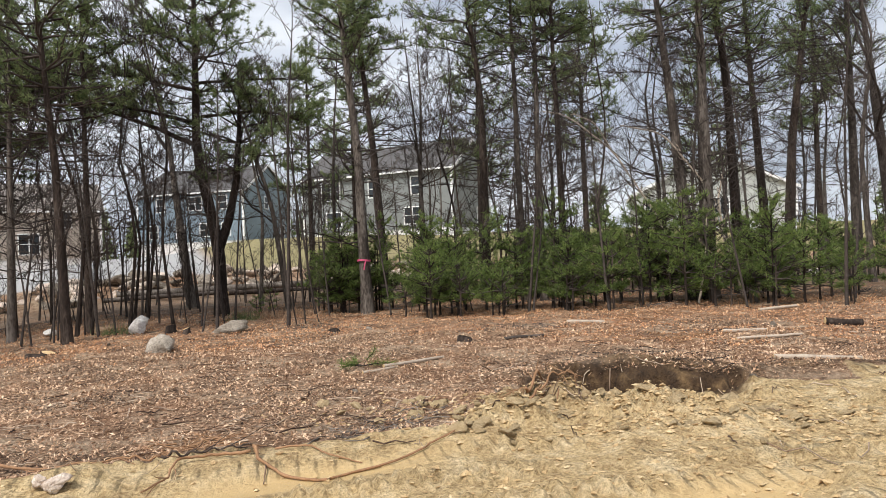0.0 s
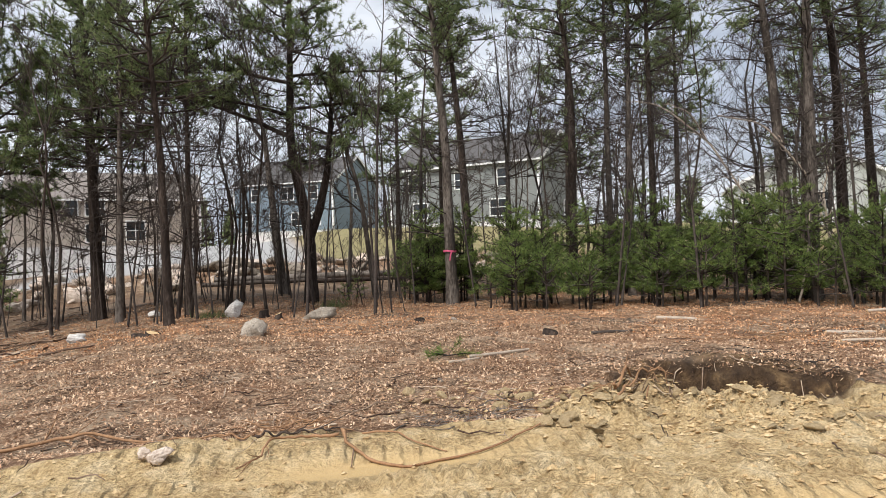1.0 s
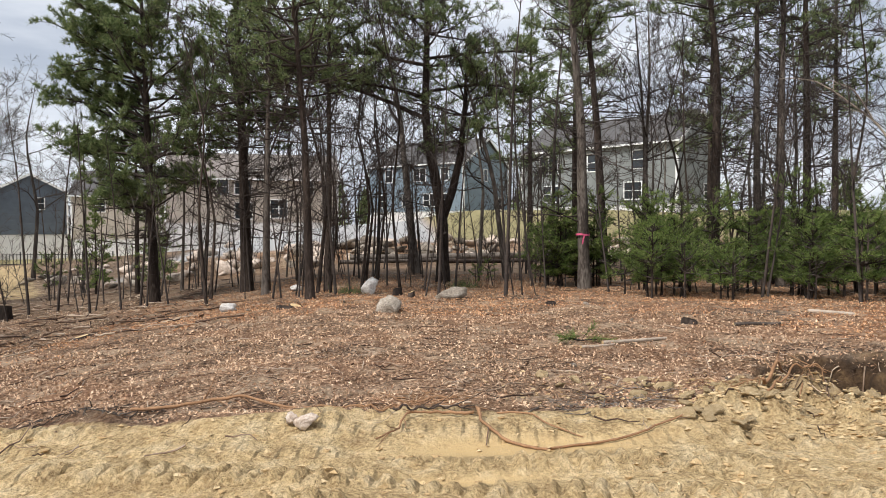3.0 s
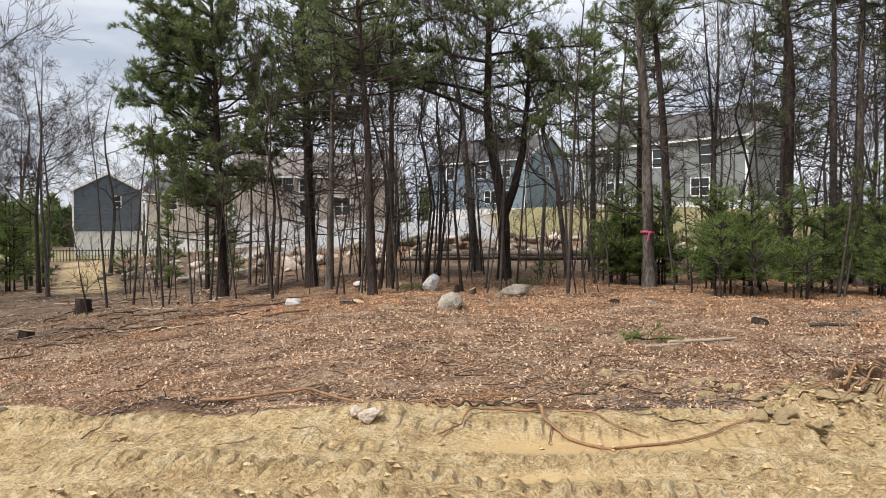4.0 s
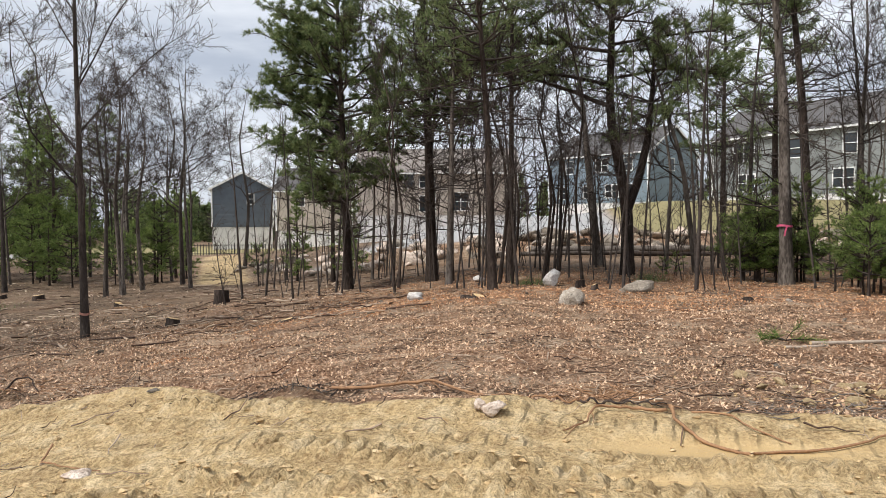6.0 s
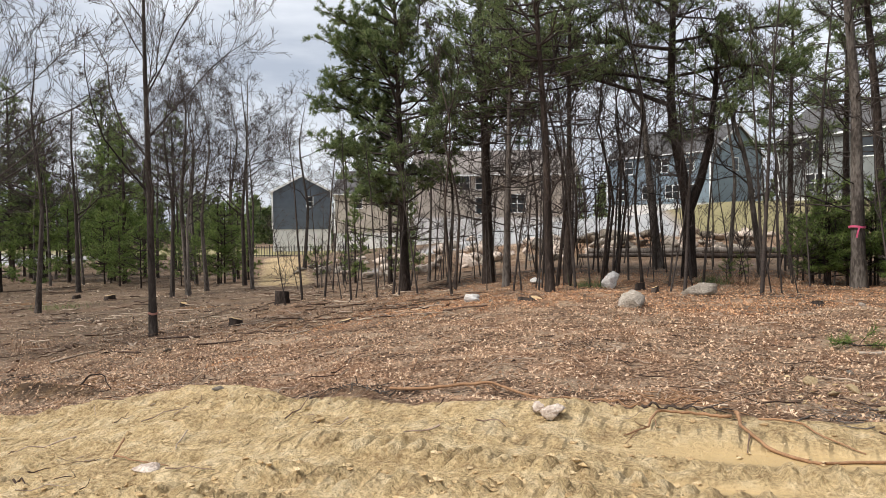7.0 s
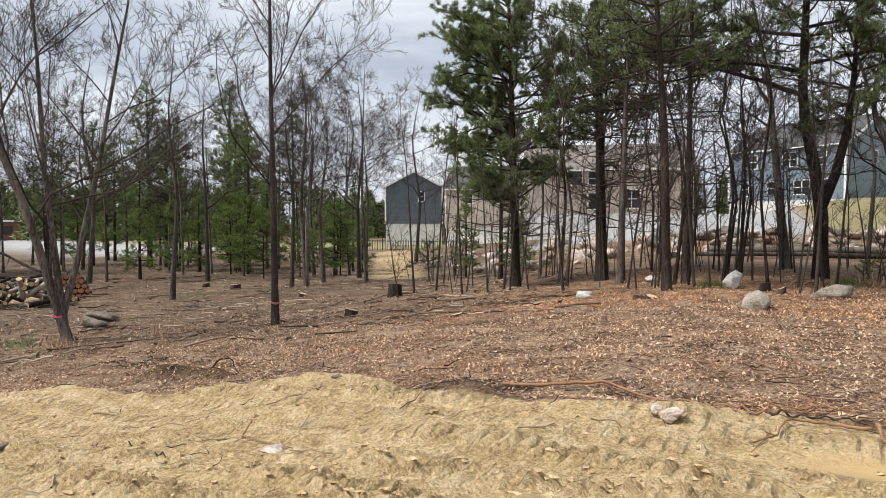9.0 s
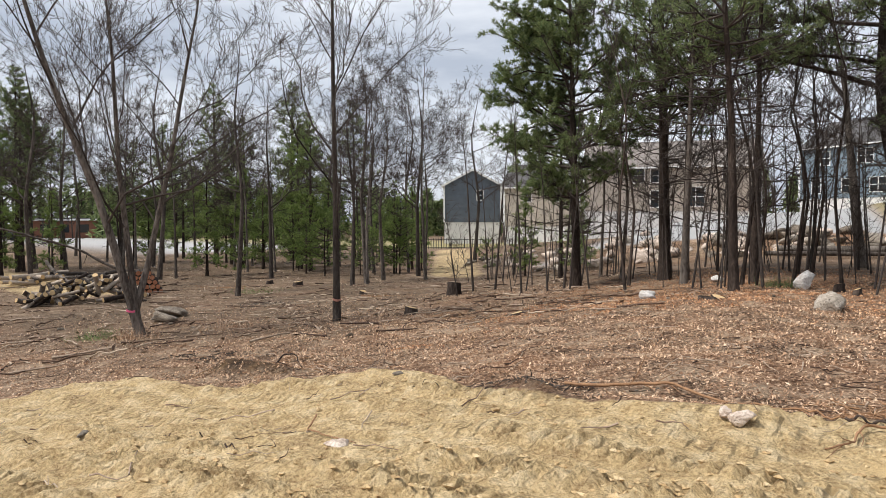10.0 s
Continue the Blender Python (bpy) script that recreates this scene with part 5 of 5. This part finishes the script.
def litter():
    rs = np.random.RandomState(44)
    n = 330000
    az = np.radians(rs.uniform(-64, 62, n))
    r = 5.4 * (26 / 5.4) ** rs.uniform(0, 1, n) ** 0.9
    x, y = r * np.sin(az), r * np.cos(az)
    patch = vnoise(x * 0.9, y * 0.9) + 0.6 * vnoise(x * 3, y * 3)
    keep = (clay_of(x, y) < rs.uniform(0, 0.5, n)) & (patch > rs.uniform(-1.6, 0.4, n)) & (rs.rand(n) > 0.6 * sstep((-x - 6) / 8))
    x, y, r = x[keep], y[keep], r[keep]
    n = len(x)
    z = ground_z(x, y)
    chip = rs.rand(n) < np.clip(1.1 - (r - 6) / 11, 0.3, 0.9)
    ln = np.where(chip, rs.uniform(0.02, 0.075, n), rs.uniform(0.022, 0.052, n))
    wd = np.where(chip, rs.uniform(0.003, 0.010, n), ln * rs.uniform(0.45, 0.75, n))
    a = rs.uniform(0, 2 * np.pi, n)
    tilt = rs.normal(0, 0.42, n)
    d = np.stack([np.cos(a) * np.cos(tilt), np.sin(a) * np.cos(tilt), np.sin(tilt)], 1)
    s = np.stack([-np.sin(a), np.cos(a), rs.normal(0, 0.55, n)], 1)
    c = np.stack([x, y, z + 0.008 + np.abs(np.sin(tilt)) * ln * 0.45], 1)
    L, W = ln[:, None] / 2, wd[:, None] / 2
    curl = np.stack([np.zeros(n), np.zeros(n), np.where(chip, 0.0, rs.uniform(0, 0.025, n))], 1)
    q = np.stack([c - d * L, c + s * W + curl, c + d * L, c - s * W + curl], 1)
    b1, b2, b3 = Buf(), Buf(), Buf()
    rust = ~chip & (r + 2 * vnoise(x * 0.5, y * 0.5) + 1.5 * vnoise(x * 2, y * 2) > 13.0) & (x > -6)
    b3.quads(q[rust])
    solid("oak_leaves", b3, LEAF_RUST, 0, 0, 0, "rust-coloured fallen oak leaves along the wood edge", "leaves", kind="stuff", smooth=False)
    b1.quads(q[~chip & ~rust])
    b2.quads(q[chip])
    solid("leaf_litter", b1, LEAF, 0, 0, 0, "dry brown fallen leaves strewn over the ground", "leaves", kind="stuff", smooth=False)
    solid("wood_chips", b2, LEAF, 0, 0, 0, "pale wood chips and needles strewn over the ground", "chips", kind="stuff", smooth=False)
    tw = Buf()
    for i in range(1700):
        az = rs.uniform(-1.1, 1.05)
        rr = 5.6 * (24 / 5.6) ** rs.rand()
        px, py = rr * math.sin(az), rr * math.cos(az)
        if clay_of(px, py) > 0.5 and rs.rand() < 0.8:
            continue
        an, le = rs.uniform(0, 6.28), 0.08 + 0.5 * rs.rand() ** 2
        p = bend_path((px, py, 0), (math.cos(an), math.sin(an), 0), le, 4, rs, 0.14)
        p[:, 2] = ground_z(p[:, 0], p[:, 1]) + 0.012 + rs.uniform(0, 0.05, 5) * rs.rand()
        rad = rs.uniform(0.003, 0.010)
        tw.tube(p, np.linspace(rad, rad * 0.5, 5), 4)
    solid("fallen_twigs", tw, FALLEN, 0, 0, 0,
          "thin fallen twigs scattered on the ground", "twigs", kind="stuff")



litter()


def slash():
    """Coarse logging debris over the old clearing: bark, chips and broken branches."""
    rs = np.random.RandomState(46)
    b, tw = Buf(), Buf()
    n = 16000
    az, r = np.radians(rs.uniform(-64, -12, n)), rs.uniform(15, 60, n)
    x, y = r * np.sin(az), r * np.cos(az)
    keep = (clay_of(x, y) < 0.4) & (vnoise(x * 0.7, y * 0.7) + 0.5 * vnoise(x * 2, y * 2) > rs.uniform(-0.9, 0.5, n))
    x, y = x[keep], y[keep]
    n = len(x)
    a, ln = rs.uniform(0, 6.28, n), rs.uniform(0.06, 0.22, n)
    tilt = rs.normal(0, 0.3, n)
    d = np.stack([np.cos(a) * np.cos(tilt), np.sin(a) * np.cos(tilt), np.sin(tilt)], 1) * ln[:, None] / 2
    s = np.stack([-np.sin(a), np.cos(a), rs.normal(0, 0.4, n)], 1) * (ln * rs.uniform(0.1, 0.4, n))[:, None] / 2
    c = np.stack([x, y, ground_z(x, y) + 0.02 + np.abs(np.sin(tilt)) * ln * 0.4], 1)
    b.quads(np.stack([c - d, c + s, c + d, c - s], 1))
    for i in range(650):
        az, rr = rs.uniform(-1.1, -0.2), rs.uniform(14, 46)
        px, py = rr * math.sin(az), rr * math.cos(az)
        an = rs.uniform(0, 6.28)
        p = bend_path((px, py, 0), (math.cos(an), math.sin(an), 0), rs.uniform(0.3, 1.3), 4, rs, 0.12)
        p[:, 2] = ground_z(p[:, 0], p[:, 1]) + 0.03 + rs.uniform(0, 0.1, 5) * rs.rand()
        rad = rs.uniform(0.008, 0.028)
        tw.tube(p, np.linspace(rad, rad * 0.5, 5), 4)
    solid("bark_debris", b, FALLEN, 0, 0, 0, "dark bark scraps and chips over the old clearing", "debris", kind="stuff", smooth=False)
    solid("fallen_branches", tw, FALLEN, 0, 0, 0, "broken branches scattered over the old clearing", "branches", kind="stuff")


slash()


# ---- clay clods ----
def clods():
    rs = np.random.RandomState(55)
    base = []
    for i in range(8):
        k = np.random.RandomState(600 + i)
        base.append((np.array([(.5, 0, 0), (-.5, 0, 0), (0, .5, 0), (0, -.5, 0), (0, 0, .35), (0, 0, -.35)]) * k.uniform(0.6, 1.2, (6, 1)) + k.normal(0, 0.1, (6, 3)),
                     [(0, 2, 4), (2, 1, 4), (1, 3, 4), (3, 0, 4), (2, 0, 5), (1, 2, 5), (3, 1, 5), (0, 3, 5)]))
    b = Buf()
    for i in range(15000):
        if i < 4500:
            u, v = rs.normal(0, 1.25), rs.normal(-1.3, 0.5)
            px, py = 4.95 + 0.80 * u + 0.60 * v, 6.5 - 0.60 * u + 0.80 * v
            s = 0.012 + 0.055 * rs.rand() ** 2.5
        else:
            az, rr = rs.uniform(-1.1, 1.0), 3.7 * 2.6 ** rs.rand()
            px, py = rr * math.sin(az), rr * math.cos(az)
            if clay_of(px, py) < 0.6 or vnoise(px * 1.2, py * 1.2) < rs.uniform(-0.9, 0.5):
                continue
            s = 0.010 + 0.06 * rs.rand() ** 4
        v, f = base[i % 8]
        a = rs.uniform(0, 6.28)
        R = np.array([[math.cos(a), -math.sin(a), 0], [math.sin(a), math.cos(a), 0], [0, 0, 1]])
        b.add(v @ R.T * [s * rs.uniform(1, 1.6), s, s * 0.8] + [px, py, gz(px, py) + s * 0.1], f)
    solid("clay_crumbs", b, CLAY, 0, 0, 0, "crumbs and small clods of dry yellow clay", "clods", kind="stuff", smooth=False)
    shp = []
    for i in range(6):
        q = Buf()
        q.add(*lump(np.random.RandomState(700 + i), 2, 0.35, 0.7))
        shp.append(q.mesh("clod", CLAY, True))
    spots = [(3.0 + rs.normal(0, 0.28), 5.75 + rs.normal(0, 0.3)) for _ in range(26)]
    for _ in range(130):
        u, v = rs.normal(0, 1.2), rs.normal(-1.3, 0.4)
        spots.append((4.95 + 0.80 * u + 0.60 * v, 6.5 - 0.60 * u + 0.80 * v))
    for i, (px, py) in enumerate(spots):
        s = 0.05 + 0.14 * rs.rand() ** 1.5
        o = new("clod", shp[i % 6])
        o.matrix_world = pose(px, py, gz(px, py) + 0.12 * s, rs.uniform(-25, 25), rs.uniform(-25, 25), rs.uniform(0, 360)) @ Matrix.Diagonal((s * 1.4, s, s * 0.75, 1))
        tagged(o, "clod of dug yellow clay beside the pit", "clod", "clods of the pit")


clods()


def brush(x, y, w, count, seed, mat, label):
    """A flat tangle of broken twigs and bark."""
    rs, b = np.random.RandomState(seed), Buf()
    for i in range(count):
        px, py, an = rs.normal(0, w * 0.4), rs.normal(0, w * 0.22), rs.uniform(0, 6.28)
        p = bend_path((px, py, 0), (math.cos(an), math.sin(an), rs.uniform(-0.1, 0.18)), rs.uniform(0.10, 0.38), 4, rs, 0.2, -0.10)
        p[:, 2] = np.maximum(p[:, 2], 0) + ground_z(p[:, 0] + x, p[:, 1] + y) - gz(x, y) + 0.01
        r = rs.uniform(0.003, 0.009)
        b.tube(p, np.linspace(r, r * 0.5, 5), 4)
    return solid("brush_tangle", b, mat, x, y, gz(x, y), label, "brush", kind="stuff")


for i, (px, py, w) in enumerate(((-2.6, 7.0, 0.8), (-6.6, 8.4, 1.6), (-5.6, 8.1, 1.0), (2.0, 6.4, 0.9), (0.4, 6.6, 0.6), (4.4, 8.6, 0.9), (6.2, 8.2, 1.4), (8.2, 9.6, 1.6), (-0.6, 9.4, 0.7), (-9.5, 9.6, 1.4), (-7.2, 14.5, 1.4), (-3.0, 12.8, 1.0),
                                 (7.0, 12.6, 1.2), (10.5, 12.8, 1.6), (-12.8, 17.0, 1.8), (-16.5, 19.0, 2.0), (-14.0, 22.5, 1.8), (-20.0, 19.0, 2.2), (3.2, 17.0, 1.0), (8.6, 15.6, 1.3), (-2.5, 17.6, 1.2), (12.0, 14.6, 1.5), (-24.0, 25.5, 2.4), (1.6, 20.4, 1.2), (6.3, 6.9, 0.8), (3.8, 6.5, 0.7), (3.95, 6.3, 0.5))):
    brush(px, py, w, int(40 + 40 * w), 800 + i, (BARK_GREY, ROOT, FALLEN)[i % 3], "tangle of broken brown twigs on the litter")


def green_bough(x, y, seed):
    rs = np.random.RandomState(seed)
    root = thing("pine_bough", x, y, gz(x, y), "cut green pine bough lying on the litter", "bough")
    st, nd, cs, ds = Buf(), Buf(), [], []
    for i in range(7):
        p = bend_path((0, 0, 0.03), (rs.normal(0, 0.8), rs.normal(0, 0.5), 0.35), rs.uniform(0.25, 0.45), 4, rs, 0.15, -0.03)
        st.tube(p, np.linspace(0.007, 0.003, 5), 4)
        for u in np.linspace(0.4, 1, 5):
            c, d = along(p, u)
            cs.append(c)
            ds.append(d)
    tufts(nd, cs, ds, 12, 0.12, 0.008, rs)
    part("stem", st, TWIG, root)
    part("needles", nd, NEEDLE_YOUNG, root, smooth=False)


green_bough(2.85, 9.75, 3)


def weeds(x, y, w, count, seed, mat, label):
    """A low tuft of thin blades and stems."""
    rs, b = np.random.RandomState(seed), Buf()
    px, py = rs.normal(0, w * 0.35, count), rs.normal(0, w * 0.35, count)
    c = np.stack([px, py, ground_z(px + x, py + y) - gz(x, y)], 1)
    d = unit(rs.normal(0, 0.5, (count, 3)) + [0, 0, 1.0])
    s = unit(np.cross(d, rs.normal(0, 1, (count, 3)))) * 0.006
    b.tris(np.stack([c - s, c + s, c + d * rs.uniform(0.12, 0.38, (count, 1))], 1))
    return solid("weed_tuft", b, mat, x, y, gz(x, y), label, "weeds", kind="stuff", smooth=False)


for i, (px, py, w) in enumerate(((-13.9, 11.6, 0.9), (-14.9, 11.4, 0.8), (-16.5, 9.5, 1.2), (-18.0, 9.8, 1.3), (3.0, 20.3, 0.9), (2.5, 19.6, 0.6), (3.9, 19.8, 0.8), (-0.6, 18.4, 0.5), (-12.5, 13.2, 1.0), (-21, 24, 1.5))):
    weeds(px, py, w, 200, 900 + i, NEEDLE if i % 2 else LEAF, "low green weeds and dry grass on the litter")


# ---- ribbons, fence, car, brick building ----
def ribbon(x, y, z, r, mat, label, tail=True):
    b = Buf()
    an = np.linspace(0, 2 * np.pi, 17)
    p = np.stack([np.cos(an) * r, np.sin(an) * r, 0.015 * np.sin(2 * an)], 1)
    for h0, h1 in ((-0.025, 0.025),):
        b.add(np.concatenate([p + [0, 0, h0], p * 1.0 + [0, 0, h1], p * [1.06, 1.06, 1] + [0, 0, h0], p * [1.06, 1.06, 1] + [0, 0, h1]]),
              [(34 + i, 35 + i, 52 + i, 51 + i) for i in range(16)] + [(17 + i, 18 + i, 52 + i, 51 + i) for i in range(16)] + [(34 + i, 35 + i, 1 + i, i) for i in range(16)])
    if tail:
        q = np.array([(0.0, -r - 0.02, 0.0), (-0.05, -r - 0.04, -0.12), (-0.07, -r - 0.03, -0.26)])
        b.add(np.concatenate([q - [0.02, 0, 0], q + [0.02, 0, 0], q - [0.02, 0.004, 0], q + [0.02, -0.004, 0]]), [(0, 3, 4, 1), (1, 4, 5, 2), (6, 7, 10, 9), (7, 8, 11, 10)])
    return solid("ribbon", b, mat, x, y, z, label, "ribbon", smooth=False)


PINK = plain("pink_tape", (0.62, 0.10, 0.20), 0.45)
ORANGE = plain("orange_tape", (0.34, 0.16, 0.12), 0.6)
ribbon(5.83, 19.48, gz(5.89, 19.47) + 1.5, 0.18, PINK, "bright pink survey ribbon tied round a pine")
ribbon(-10.15, 14.34, gz(-10.15, 14.34) + 0.52, 0.10, ORANGE, "thin faded red band round a slim maple", False)
ribbon(-14.33, 11.95, gz(-14.2, 12.1) + 0.62, 0.13, PINK, "thin pink band round a leaning maple", False)

IRON = plain("black_iron", (0.02, 0.02, 0.02), 0.5)
fence = thing("fence", -38.0, 70.5, gz(-38.0, 70.5), "black metal picket fence along a lawn", "fence", rz=6)
for i in range(46):
    b = Buf()
    w = 0.05 if i % 9 else 0.09
    b.box((i * 0.3 - w / 2, -w / 2, 0), (i * 0.3 + w / 2, w / 2, 1.25 if i % 9 else 1.4))
    part("picket" if i % 9 else "post", b, IRON, fence, smooth=False)
for z in (0.2, 1.1):
    b = Buf()
    b.box((0, -0.03, z), (13.5, 0.03, z + 0.06))
    part("rail", b, IRON, fence, smooth=False)

BRICKISH = grainy("red_brick_wall", ((0.3, (0.17, 0.075, 0.05)), (0.7, (0.28, 0.13, 0.09))), 2.0, 0.9)
bx, by = -121.0, 88.0
bld = thing("brick_building", bx, by, gz(bx, by), "low red brick building with a white eave beyond a road", "building", rz=35)
b = Buf()
b.box((-9, 0, -0.5), (5, 9, 3.2))
part("wall", b, BRICKISH, bld, smooth=False)
b = Buf()
b.box((-9.6, -0.6, 3.2), (5.6, 9.6, 3.7))
part("roof", b, SHINGLE, bld, smooth=False)
b = Buf()
b.box((-9.7, -0.72, 3.22), (5.7, -0.62, 3.55))
part("fascia", b, WHITE, bld, "white fascia board", smooth=False)
for i in range(4):
    b = Buf()
    b.box((-8 + 3.4 * i, -0.05, 1.0), (-6.4 + 3.4 * i, 0.05, 2.5))
    part("window", b, GLASS_M, bld, smooth=False)


def truck(x, y, rz):
    root = thing("pickup_truck", x, y, gz(x, y), "dark pickup truck parked by the far road", "truck", rz=rz)
    paint, rub = plain("dark_paint", (0.02, 0.022, 0.026), 0.25), plain("tyre_rubber", (0.02, 0.02, 0.02), 0.85)
    b = Buf()
    prof = [(-2.7, 0.5), (2.6, 0.5), (2.65, 1.0), (1.3, 1.15), (0.75, 1.8), (-0.75, 1.82), (-0.95, 1.18), (-2.7, 1.12)]
    n = len(prof)
    b.add([(px, -0.95, pz) for px, pz in prof] + [(px, 0.95, pz) for px, pz in prof], [tuple(range(n)), tuple(range(2 * n - 1, n - 1, -1))] + [(i, i + n, (i + 1) % n + n, (i + 1) % n) for i in range(n)])
    part("body", b, paint, root, smooth=False)
    g = Buf()
    g.box((-0.65, -0.965, 1.22), (0.62, -0.955, 1.7))
    part("side_window", g, GLASS_M, root, smooth=False)
    for wx in (-1.75, 1.75):
        for wy in (-0.98, 0.76):
            w = Buf()
            w.tube(np.array([(wx, wy, 0.38), (wx, wy + 0.22, 0.38)]), (0.38, 0.38), 14, cap=True)
            part("wheel", w, rub, root)


truck(-118.0, 74.0, 40)
